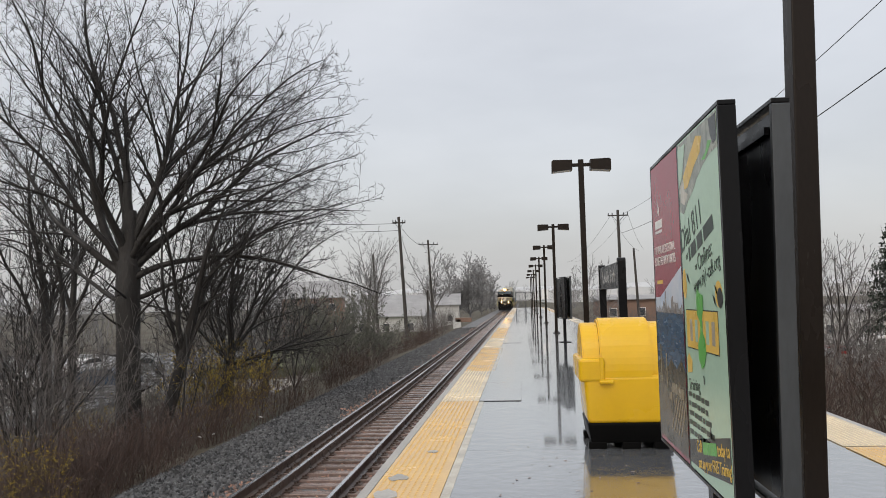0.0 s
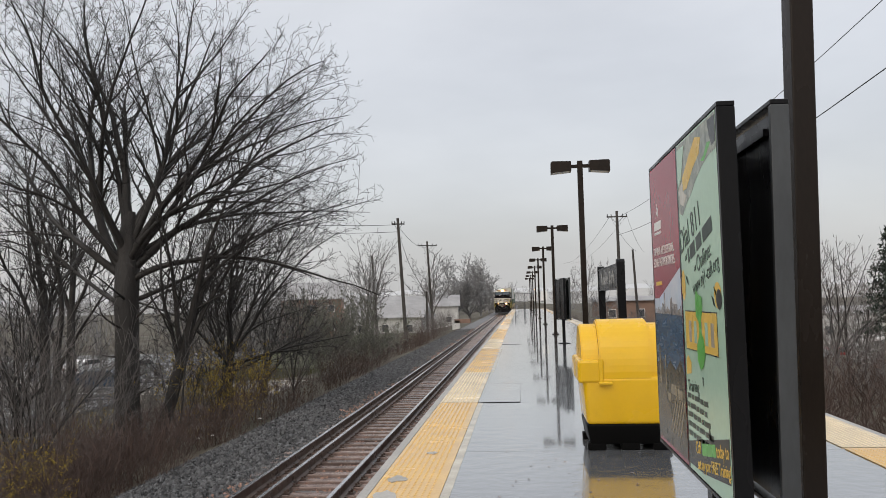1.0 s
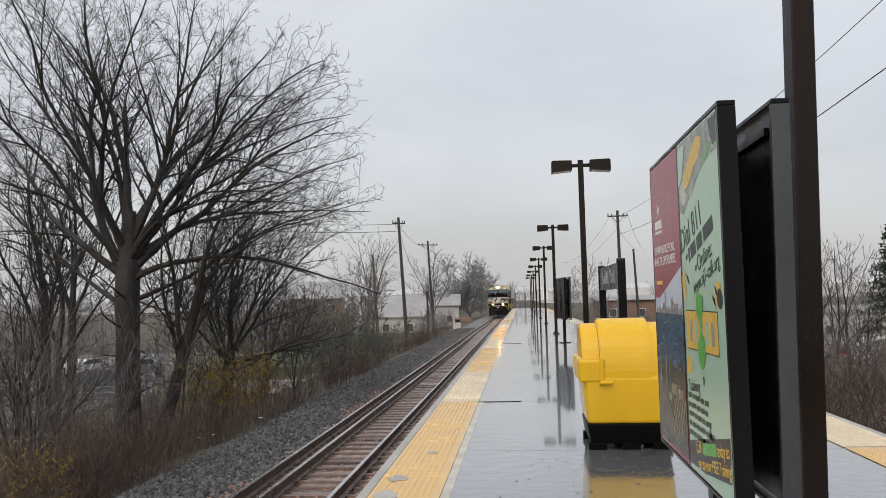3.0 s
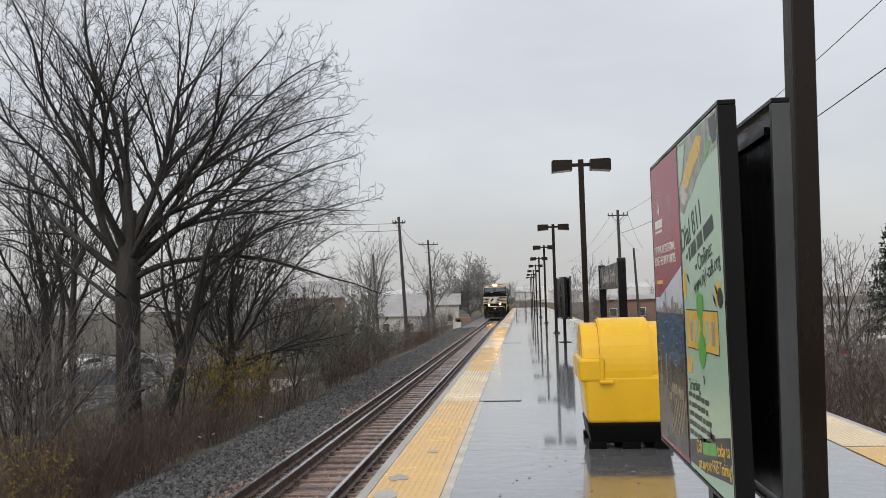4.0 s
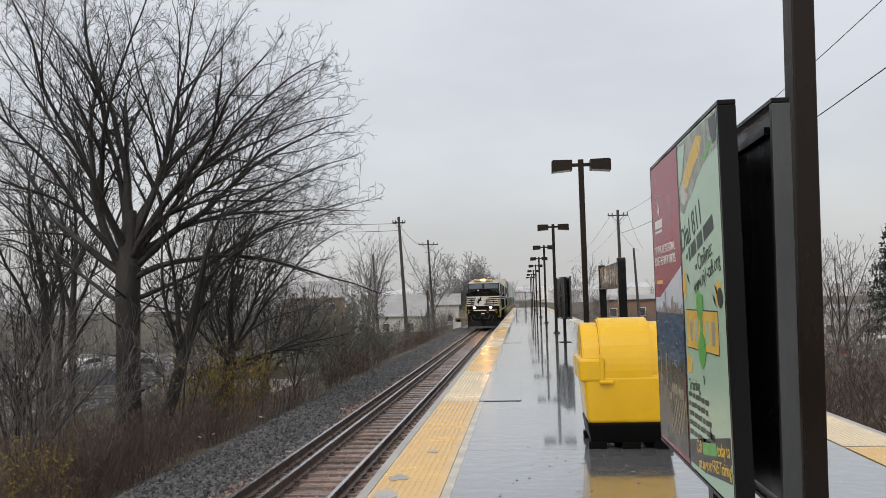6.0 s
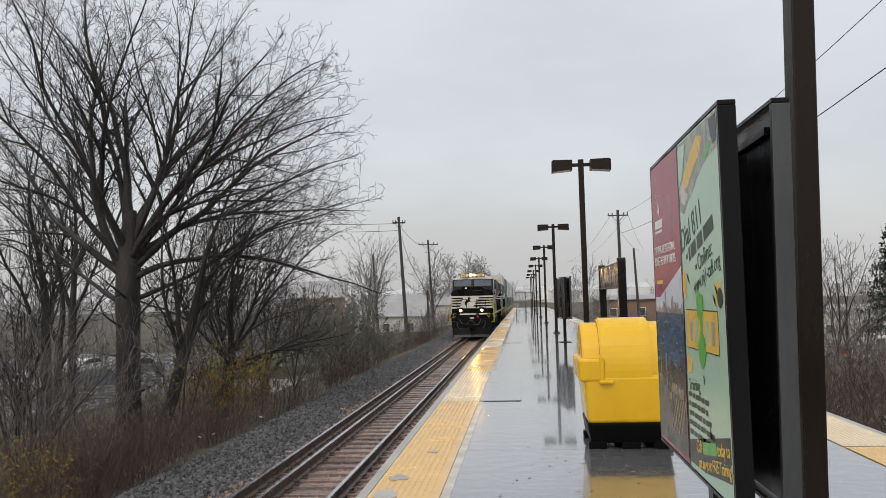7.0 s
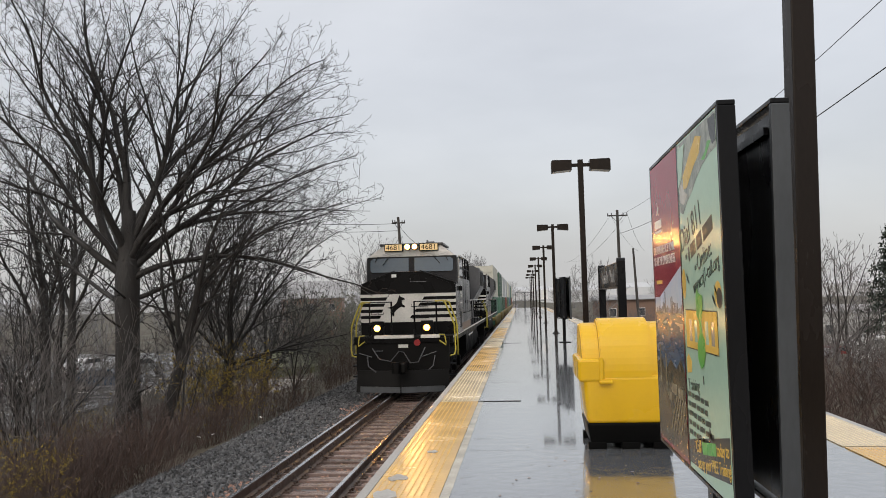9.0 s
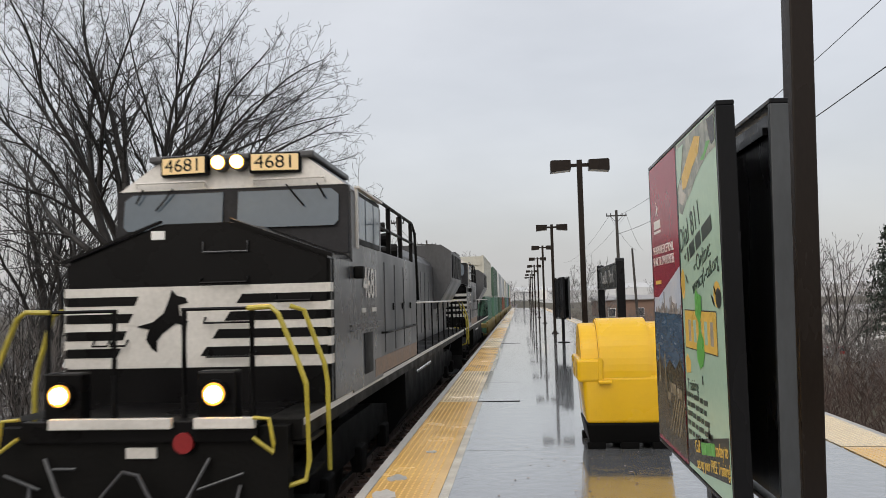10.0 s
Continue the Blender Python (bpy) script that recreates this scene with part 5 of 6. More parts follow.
def great_tree():
    """The spreading tree on the bank: one short bole, then stems that fan out and arch over."""
    rng = random.Random(21)
    t = thing("tree", (-11.52, 22.0, -2.45), "large bare spreading tree with dark wet bark on the bank", "tree", "bare trees")
    out = []
    bole = [((0.04, 0, -0.6), 0.60), ((0.02, 0, 0.2), 0.43), ((0.0, 0, 1.5), 0.37), ((-0.03, 0.05, 3.2), 0.35), ((-0.05, 0.05, 4.6), 0.37), ((0.0, 0.05, 5.6), 0.35), ((0.03, 0.05, 6.3), 0.29), ((0.05, 0.05, 7.0), 0.16)]
    out.append([(Vector(p), r) for p, r in bole])
    inside = crown_outline(0.2, 0, 8.7, 7.2, 6.4, 5.2, 5.4, 0.10, 3.3)
    # start height, lean to the side, lean in depth, upward share, girth, how much it arches over
    stems = [(5.2, -0.50, 0.10, 1.0, 0.19, 0.03), (5.3, -0.98, -0.10, 0.85, 0.14, -0.01), (6.3, -0.26, 0.10, 1.0, 0.13, 0.02), (6.7, 0.06, -0.05, 1.0, 0.17, 0.01),
             (6.2, 0.36, 0.10, 1.0, 0.15, -0.02), (5.9, 0.66, -0.10, 0.95, 0.15, -0.05), (5.5, 0.95, 0.10, 0.90, 0.14, -0.07), (5.2, 1.0, -0.12, 0.70, 0.11, -0.06),
             (6.2, 0.05, 0.60, 1.0, 0.13, -0.03), (6.0, -0.15, -0.55, 1.0, 0.12, -0.02), (5.8, 0.62, 0.62, 0.9, 0.12, -0.05), (5.7, 0.70, -0.55, 0.9, 0.11, -0.05),
             (6.1, 0.52, -0.05, 1.0, 0.12, -0.03), (5.7, 0.84, 0.05, 0.95, 0.12, -0.05), (5.8, -0.66, 0.60, 0.9, 0.12, -0.04), (5.6, -0.62, -0.50, 0.95, 0.11, -0.03), (4.6, 1.0, 0.42, 0.50, 0.08, 0.0), (4.4, -1.0, 0.30, 0.50, 0.08, 0.02)]
    for k, (z, dx, dy, up, r, arch) in enumerate(stems):
        d = Vector((dx, dy, up))
        bough(random.Random(400 + k), Vector((dx * 0.12, dy * 0.12, z - 0.25)), d, 9.2, r, 0, out, inside, 0.0047, arch, dens=(2.0, 3.1, 4.6, 5.2), wander=0.07, bare=0.20, forks=2)
    # thin low shoots from the bole
    for k in range(11):
        a = k * 2.4 + rng.uniform(-0.3, 0.3)
        z = 1.6 + 0.28 * k
        bough(rng, Vector((0.25 * math.cos(a), 0.25 * math.sin(a), z)), Vector((math.cos(a), math.sin(a), rng.uniform(-0.1, 0.6))), rng.uniform(2.2, 4.2), 0.04, 1, out, inside, 0.005, 0.03, dens=(2.6, 3.4, 4.8, 5.2), wander=0.10, bare=0.1)
    tree_parts(t, out, BARK, TWIG, 0.02)


def tree(at, seed, height, radius, stems, label, width=0.3, thin=0.008, lean=(0, 0), bole=0.28, wood=None, twig=None, group="bare trees", spread_deg=(14, 38), dens=(2.6, 3.3, 4.2, 4.6), deepest=3, arch=-0.02):
    """A bare tree: a bole, a leader and stems round it, all kept within a rounded crown."""
    rng = random.Random(seed)
    t = thing("tree", at, label, "tree", group)
    out = []
    h = height * bole
    top = Vector((lean[0] * h, lean[1] * h, h))
    out.append([(Vector((0, 0, -0.6)), radius * 1.4), (Vector((0, 0, 0.3)), radius * 1.08), (top * 0.5, radius * 0.95), (top, radius * 0.85)])
    low = (height - h) * 0.55
    inside = crown_outline(top.x * 1.5, top.y * 1.5, h + low, width * height, width * height, height - h - low, low * 1.25, 0.22, seed)
    for k in range(stems):
        a = k * math.tau / max(1, stems - 1) + rng.uniform(-0.4, 0.4)
        tilt = radians(rng.uniform(*spread_deg)) if k else radians(4)
        d = Vector((math.sin(tilt) * math.cos(a) + lean[0] * 0.6, math.sin(tilt) * math.sin(a) + lean[1] * 0.6, math.cos(tilt)))
        start = top * (1 - (rng.uniform(0, 0.3) if k else 0.03))
        bough(rng, start, d, (height - h) * 1.05, radius * (0.82 if k == 0 else rng.uniform(0.42, 0.62)), 0, out, inside, thin, arch, dens, deepest, 0.07, 0.14, 1 if deepest > 3 else 0)
    tree_parts(t, out, wood or BARK, twig or TWIG, 0.03)
    return t


def shrub(seed, height, canes, twig, name="bush", label="", spread_m=0.7, fork=2, thin=0.004, bloom=None, blooms=0, leaf=0.03, group=""):
    """Many thin canes from one root area; with blossom or needles where the plant carries them."""
    rng = random.Random(seed)
    t = thing(name, (0, 0, 0), label, "bush", group)
    out = []
    for k in range(canes):
        a, r = rng.random() * math.tau, spread_m * math.sqrt(rng.random())
        base = Vector((r * math.cos(a), r * math.sin(a), -0.25))
        d = Vector((0.35 * math.cos(a) * r / spread_m + rng.gauss(0, 0.15), 0.35 * math.sin(a) * r / spread_m + rng.gauss(0, 0.15), 1))
        grow(rng, base, d, height * rng.uniform(0.55, 1.1), rng.uniform(0.006, 0.014), fork, out, up=0.1, wander=0.12, shoots=(1, 2), thin=thin, first=0.3, segs=(2, 3, 4))
    v, f = limb_mesh(out, lambda r: 3)
    raw("thicket", v, f, twig, t)
    if bloom:
        v, f = [], []
        for k in range(blooms):
            limb = out[rng.randrange(len(out))]
            p = limb[rng.randrange(1, len(limb))][0] + Vector((rng.gauss(0, 0.03), rng.gauss(0, 0.03), rng.gauss(0, 0.03)))
            e = Euler((rng.random() * 6, rng.random() * 6, rng.random() * 6)).to_matrix()
            o, s = len(v), leaf * rng.uniform(0.6, 1.3)
            v += [tuple(p + e @ Vector(c)) for c in ((-s, 0, 0), (0, -s * 0.6, s * 0.2), (s, 0, 0), (0, s * 0.6, s * 0.2))]
            f.append((o, o + 1, o + 2, o + 3))
        b = raw("blossom" if bloom is FORSYTHIA else "foliage", v, f, bloom, t)
        b["kind"] = "stuff"
    return t


def place(ob, x, y, rng, lo=0.8, hi=1.25, z=None):
    m = pose(x, y, (ground_z(x) if z is None else z), 0, 0, rng.uniform(0, 360))
    c = copy_thing(ob, m)
    s = rng.uniform(lo, hi)
    c.scale = (s, s, s * rng.uniform(0.9, 1.1))
    return c


def spread(protos, spots, rng, lo=0.8, hi=1.25):
    """The first of each kind takes a spot itself; the others are copies."""
    for k, (x, y) in enumerate(spots):
        if k < len(protos):
            protos[k].matrix_basis = pose(x, y, ground_z(x), 0, 0, rng.uniform(0, 360))
        else:
            place(protos[k % len(protos)], x, y, rng, lo, hi)


def sapling_lean(k):
    """A sapling's slight lean, to either side in turn."""
    return (0.06, -0.05, 0.03)[k % 3]


great_tree()
tree((-10.35, 21.5, -2.35), 231, 8.2, 0.19, 5, "leaning bare tree with mossy bark on the bank", 0.36, 0.006, (0.28, 0), 0.34, spread_deg=(8, 40), deepest=4)
tree((-10.75, 27.5, -2.6), 332, 8.6, 0.16, 10, "low spreading bare tree with dark trunk on the bank", 0.58, 0.0065, (0.10, 0), 0.30, spread_deg=(20, 66), dens=(2.6, 3.3, 4.4, 4.8), deepest=4, arch=-0.05)
tree((-17.2, 27.0, -3.7), 33, 12.0, 0.20, 4, "tall bare tree with upright dark trunk", 0.30, 0.008, (-0.02, 0), 0.42, deepest=3)
tree((-16.0, 25.6, -3.6), 331, 10.5, 0.15, 3, "tall bare tree with upright dark trunk", 0.26, 0.008, (0.02, 0), 0.42, deepest=3)
tree((-20.5, 34.0, -3.9), 34, 13.0, 0.20, 4, "tall bare tree beside the low car park", 0.26, 0.010, (0, 0), 0.45)
tree((-12.1, 17.6, -2.7), 36, 6.6, 0.075, 6, "thin dark multi-stemmed sapling on the bank", 0.30, 0.005, (0.04, 0), 0.10, spread_deg=(10, 34))
tree((-11.2, 17.0, -2.5), 37, 6.0, 0.065, 5, "thin dark multi-stemmed sapling on the bank", 0.30, 0.005, (-0.05, 0), 0.10, spread_deg=(10, 34))
for k, (x, y, h) in enumerate(((-9.3, 20.5, 4.6), (-13.6, 20.0, 6.2), (-14.6, 22.5, 6.4), (-9.9, 24.6, 5.4), (-8.9, 30.0, 4.8), (-11.8, 31.0, 6.6))):
    tree((x, y, ground_z(x)), 300 + k, h, 0.05, 5, "thin dark multi-stemmed sapling on the bank", 0.36, 0.0055, (sapling_lean(k), 0), 0.10, spread_deg=(10, 44))
tree((-12.4, 37.0, -3.0), 38, 7.6, 0.14, 8, "low spreading bare tree above the bank", 0.42, 0.009, (0.0, 0), 0.18, BARK, TWIG, spread_deg=(20, 54))
# the pale bark of these far trees stands in for mist
tree((-12.6, 66.0, -3.0), 40, 11.0, 0.14, 6, "bare tree with bark painted pale for mist", 0.22, 0.013, (0, 0), 0.22, GREYTWIG, HAZETWIG, spread_deg=(8, 26), dens=(1.7, 2.0, 2.6, 3.0))
tree((-14.4, 72.0, -3.4), 41, 11.2, 0.14, 6, "bare tree with bark painted pale for mist", 0.22, 0.014, (0, 0), 0.22, GREYTWIG, HAZETWIG, spread_deg=(8, 26), dens=(1.7, 2.0, 2.6, 3.0))
tree((-11.3, 100.0, -2.6), 42, 11.6, 0.16, 6, "bare tree with bark painted pale for mist", 0.24, 0.018, (0, 0), 0.22, GREYTWIG, HAZETWIG, spread_deg=(8, 30), dens=(1.4, 1.8, 2.2, 3.0))
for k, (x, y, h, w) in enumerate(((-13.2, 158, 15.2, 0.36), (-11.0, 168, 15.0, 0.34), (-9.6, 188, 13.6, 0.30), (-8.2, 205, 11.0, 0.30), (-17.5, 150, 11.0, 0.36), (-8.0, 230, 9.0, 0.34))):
    tree((x, y, ground_z(x)), 50 + k, h, 0.24, 10, "bare tree painted mist-pale beside the line", w, 0.024, (0, 0), 0.07, HAZETWIG, HAZETWIG, "misty trees", (10, 76), (2.7, 2.9, 2.6, 3.0), 3, -0.02)
# beyond 60 m the bark is paler still, haze painted into its colour
for k, (x, y, h, w) in enumerate(((6.9, 84, 7.6, 0.34), (9.4, 90, 7.4, 0.36), (12.6, 33.0, 5.3, 0.34), (14.4, 36.5, 5.9, 0.34), (16.2, 39.0, 6.4, 0.34), (13.6, 40.0, 5.8, 0.34), (22.0, 54, 8.4, 0.3), (24.0, 60, 8.8, 0.3), (17.8, 50, 7.0, 0.34))):
    tree((x, y, ground_z(x)), 70 + k, h, 0.07, 6, "bare scrub tree beyond the platform", w, 0.0085 if y < 60 else 0.014, (0, 0), 0.12, BARK if y < 60 else HAZETWIG, GREYTWIG if y < 60 else HAZETWIG, "scrub trees", (12, 46), (1.9, 2.4, 3.2, 3.4))

RNG = random.Random(77)
canes = [shrub(100 + k, 1.25, 23, REDTWIG, "bramble_bush", "tangled red-brown bramble canes on the bank", 0.75, 2, group="bramble bushes") for k in range(3)]
spread(canes, [(-7.75 - abs(RNG.gauss(0, 0.5)), 11.5 + 62 * RNG.random() ** 1.3) for k in range(38)] + [(RNG.uniform(-8.1, -7.45), 12 + 26 * RNG.random()) for k in range(18)] + [(RNG.uniform(-14, -7.7), RNG.uniform(10.5, 19.5)) for k in range(34)], RNG, 0.45, 1.0)
brush = [shrub(110 + k, 3.2, 20, GREYTWIG, "brush", "leafless grey-brown undergrowth on the bank", 0.9, 2, 0.005, group="undergrowth") for k in range(3)]
spread(brush, [(RNG.uniform(-19, -9.8), 22 + 14 * RNG.random()) for k in range(14)] + [(RNG.uniform(-16, -10.2), RNG.uniform(15.5, 22)) for k in range(10)] + [(RNG.uniform(-26, -14), RNG.uniform(24, 40)) for k in range(9)], RNG, 0.6, 1.1)
# undergrowth further off takes the lighter twigs in place of mist
pale = [shrub(115 + k, 2.6, 26, GREYTWIG, "brush", "leafless undergrowth painted mist-pale along the line", 0.9, 2, 0.006, group="undergrowth") for k in range(2)]
spread(pale, [(RNG.uniform(-18, -9.5), RNG.uniform(34, 58)) for k in range(18)] + [(RNG.uniform(-12, -8.4), RNG.uniform(48, 112)) for k in range(24)], RNG, 0.45, 0.85)
right_brush = [shrub(120 + k, 1.5, 20, GREYTWIG, "scrub_bush", "dense leafless dark scrub beyond the platform", 0.9, 2, 0.005, group="scrub bushes") for k in range(2)]
spread(right_brush, [(RNG.uniform(8.2, 15.5), RNG.uniform(15, 44)) for k in range(34)] + [(RNG.uniform(6.5, 12), RNG.uniform(45, 110)) for k in range(14)], RNG, 0.7, 1.2)
near_scrub = [shrub(125 + k, 1.25, 30, REDTWIG, "scrub_bush", "dense leafless dark scrub beyond the platform", 0.9, 2, 0.005, group="scrub bushes") for k in range(2)]
spread(near_scrub, [(RNG.uniform(5.6, 10.5), RNG.uniform(11.5, 27)) for k in range(22)], RNG, 0.75, 1.15)
bloom = [shrub(130 + k, 2.0, 34, REDTWIG, "forsythia_bush", "yellow-blooming forsythia bush under the trees", 0.9, 2, 0.004, FORSYTHIA, 4600, 0.022, "forsythia bushes") for k in range(2)]
spread(bloom, [(-9.5, 22.6), (-9.4, 24.2), (-9.9, 25.5), (-12.7, 22.5), (-8.3, 11.6)], RNG, 0.55, 0.85)
ever = [shrub(140, 3.4, 60, EVERGREEN, "evergreen_bush", "rounded evergreen bush painted mist-pale beside the bank", 1.5, 2, 0.006, EVERGREEN, 26000, 0.034, "evergreen bushes")]
spread(ever, [(-9.5, 41.5), (-10.9, 43.0)], RNG, 0.85, 1.0)
ever[0].scale = (0.95, 0.95, 0.85)


def conifer(at, h):
    rng = random.Random(5)
    t = thing("conifer", at, "dark green conifer beyond the scrub", "tree")
    out, v, f = [[(Vector((0, 0, -0.5)), 0.2), (Vector((0, 0, h)), 0.03)]], [], []
    for k in range(230):
        z = h * (0.03 + 0.93 * (k / 230))
        a, L = rng.random() * math.tau, (h - z) * 0.36 * rng.uniform(0.7, 1.15) + 0.2
        d = Vector((math.cos(a), math.sin(a), -0.12))
        p0 = Vector((0, 0, z))
        out.append([(p0, 0.02), (p0 + d * L, 0.006)])
        for j in range(26):
            q = p0 + d * L * rng.uniform(0.15, 1.0) + Vector((rng.gauss(0, 0.1), rng.gauss(0, 0.1), rng.gauss(0, 0.07)))
            e = Euler((rng.random() * 6, rng.random() * 6, rng.random() * 6)).to_matrix()
            o, s = len(v), rng.uniform(0.06, 0.13)
            v += [tuple(q + e @ Vector(c)) for c in ((-s, 0, 0), (0, -s * 0.4, 0), (s, 0, 0), (0, s * 0.4, 0))]
            f.append((o, o + 1, o + 2, o + 3))
    vv, ff = limb_mesh(out, lambda r: 5)
    raw("trunk", vv, ff, BARK, t)
    raw("crown", v, f, CONIFER, t)["kind"] = "stuff"


conifer((17.6, 38.6, ground_z(17.6)), 7.6)


def far_woods():
    rng = random.Random(3)
    out = []
    for k in range(80):
        x = rng.uniform(-230, 200)
        y = rng.uniform(150, 330) if abs(x + 3) < 26 else rng.uniform(85, 300)
        if -7.5 < x < 9:
            y = rng.uniform(330, 420)
        h = rng.uniform(6, 10)
        b = Vector((x, y, ground_z(x)))
        loc = []
        for s in range(5):
            grow(rng, b, Vector((rng.gauss(0, 0.35), rng.gauss(0, 0.35), 1)), h * rng.uniform(0.6, 1), 0.09, 2, loc, thin=0.03, shoots=(2, 4), first=0.1, segs=(2, 3, 5))
        out += loc
    for k in range(34):
        b = Vector((rng.uniform(-95, -24), rng.uniform(62, 115), -4.0))
        for s in range(5):
            grow(rng, b, Vector((rng.gauss(0, 0.35), rng.gauss(0, 0.35), 1)), rng.uniform(3.5, 7), 0.06, 2, out, thin=0.018, shoots=(2, 4), first=0.1, segs=(2, 3, 5))
    v, f = limb_mesh(out, lambda r: 3)
    tagged(raw("far_woods", v, f, HAZETWIG), "leafless distant woods painted mist-pale", "woods", kind="stuff")


far_woods()

# ---- poles, wires, buildings, vehicles ----
def utility_pole(at, h, lean, arm, arm_turn=0.0, label="weathered timber utility pole with crossarm"):
    t = thing("utility_pole", at, label, "utility pole", "utility poles")
    top = Vector((lean[0] * h, lean[1] * h, h))
    bm = B()
    cyl(bm, (0, 0, -0.6), top, 0.17, 0.11, 12)
    part("pole", bm, TIMBER, t)
    q = top * 0.955
    if arm:
        c, s = math.cos(radians(arm_turn)), math.sin(radians(arm_turn))
        bm = B()
        cyl(bm, q - Vector((c, s, 0)) * arm / 2, q + Vector((c, s, 0)) * arm / 2, 0.055, seg=6)
        part("crossarm", bm, TIMBER, t)
        for k in (-1, 1):
            bm = B()
            cyl(bm, q + Vector((c, s, 0)) * k * arm * 0.32, q - Vector((0, 0, 0.6)), 0.02, seg=5)
            part("brace", bm, GREYMETAL, t)
            for f in (0.28, 0.47):
                bm = B()
                p = q + Vector((c, s, 0)) * k * arm * f
                cyl(bm, p + Vector((0, 0, 0.05)), p + Vector((0, 0, 0.24)), 0.05, 0.03, 8)
                part("insulator", bm, GREYMETAL, t)
    return t


def wire(a, b, sag, r=0.012):
    a, b = Vector(a), Vector(b)
    bm = B()
    tube(bm, [a.lerp(b, k / 16) - Vector((0, 0, sag * 4 * (k / 16) * (1 - k / 16))) for k in range(17)], r, 5)
    tagged(part("cable", bm, WIRE), "thin black overhead cable between poles", "cable", "overhead cables")


utility_pole((-9.55, 65.0, -2.15), 10.9, (-0.052, 0), 1.1, 20)
utility_pole((-10.75, 96.0, -2.4), 11.5, (-0.05, 0), 2.6, 30)
utility_pole((-15.1, 82.0, -3.5), 10.2, (-0.05, 0), 0.0, 0, "bare weathered timber pole behind the bank")
utility_pole((-11.6, 97.0, -2.7), 5.6, (-0.01, 0), 0.0, 0, "short timber pole stub beside the line")
utility_pole((8.42, 67.0, -1.5), 10.4, (-0.005, 0), 1.7, 0)
utility_pole((13.05, 89.0, -1.3), 8.2, (-0.042, 0), 0.9, 80)
utility_pole((9.6, 9.0, -1.3), 11.2, (0, 0), 1.7, 0)
wire((8.7, 67, 8.5), (9.5, 9, 9.75), 0.85)
wire((8.5, 67, 6.9), (9.5, 9, 7.95), 0.85, 0.016)
for dx in (-0.7, 0.7):
    wire((8.5 + dx, 67, 8.5), (13.6 + dx * 0.5, 89, 6.6), 0.5)
    wire((8.5 + dx, 67, 8.5), (9.0 + dx, 150, 8.3), 1.2)
wire((-10.3, 65, 8.4), (-11.3, 96, 8.4), 0.7, 0.02)
wire((-10.3, 65, 8.2), (-24, 58, 8.6), 0.3, 0.02)
wire((-10.2, 65, 7.6), (-24, 58, 7.9), 0.3, 0.02)
wire((-9.9, 65, 7.0), (-11.2, 96, 6.0), 2.2, 0.016)
wire((-10.1, 65, 4.0), (-11.2, 96, 4.6), 1.6, 0.03)
wire((-11.3, 96, 8.3), (-11.0, 150, 8.0), 1.0, 0.02)


def house(at, w, d, h, roof_h, turn, wall, label, cols=4, rows=1, name="house"):
    t = thing(name, at, label, "building", "far buildings", turn=turn)
    bm = B()
    box(bm, -w / 2, w / 2, -d / 2, d / 2, -0.5, h)
    part("wall", bm, wall, t)
    bm = B()
    prism(bm, [(-d / 2 - 0.4, h), (d / 2 + 0.4, h), (d / 2 + 0.4, h + 0.12), (0, h + roof_h), (-d / 2 - 0.4, h + 0.12)], lambda y, z: (-w / 2 - 0.4, y, z), lambda y, z: (w / 2 + 0.4, y, z))
    part("roof", bm, ROOFING, t)
    for r in range(rows):
        for k in range(cols):
            x = -w / 2 + w * (k + 0.5) / cols
            z = h * (r + 0.35) / rows
            bm = B()
            box(bm, x - 0.55, x + 0.55, -d / 2 - 0.05, -d / 2 + 0.02, z, z + 1.2)
            wd = part("window", bm, WHITE, t)
            bm = B()
            box(bm, x - 0.47, x + 0.47, -d / 2 - 0.07, -d / 2 - 0.045, z + 0.08, z + 1.12)
            part("pane", bm, WINDOW, wd)
    return t


house((-22, 150, -4), 20, 12, 4.6, 2.2, 4, SIDING, "long pale building with grey roof in the mist", 6)
house((-19.5, 118, -3.9), 11, 8, 3.2, 2.0, -6, SIDING, "small pale house with grey roof in the mist", 3)
house((-35.5, 132, -4), 10, 9, 6.4, 3.0, 10, BRICKY, "brown gabled house behind the trees", 3, 2)
house((17, 118, -2.6), 12, 9, 3.6, 0.7, 0, BRICKY, "low brick building beyond the platform", 3)
house((44, 104, -5.0), 34, 14, 3.9, 0.9, -8, SIDING, "long low pale building beyond the scrub", 8)


def lot():
    t = thing("car_park", (0, 0, 0), "wet asphalt car park below the bank", "car park", kind="structure")
    bm = B()
    box(bm, -75, -23.5, 34, 90, -4.5, -3.80)
    part("asphalt", bm, ASPHALT, t)
    for k in range(4):
        bm = B()
        box(bm, -60, -23.6, 40 + k * 9, 40.14 + k * 9, -3.80, -3.79)
        part("painted_line", bm, WHITE, t)
    bm = B()
    box(bm, -24, -11.9, 56, 118, -4.4, -2.92)
    tagged(part("lawn", bm, GRASS, None), "wet green lawn beside the railway bank", "lawn", kind="structure")
    bm = B()
    box(bm, -21.5, -11.8, 40.5, 47.5, -4.4, -2.98)
    tagged(part("service_road", bm, LOTGRAVEL, None), "pale wet gravel service road below the bank", "road", kind="structure")
    bm = B()
    box(bm, -20, -12.0, 46.0, 46.25, -3.0, -2.90)
    tagged(part("kerb", bm, CONCRETE, None), "pale concrete kerb beside the gravel road", "kerb", kind="structure")


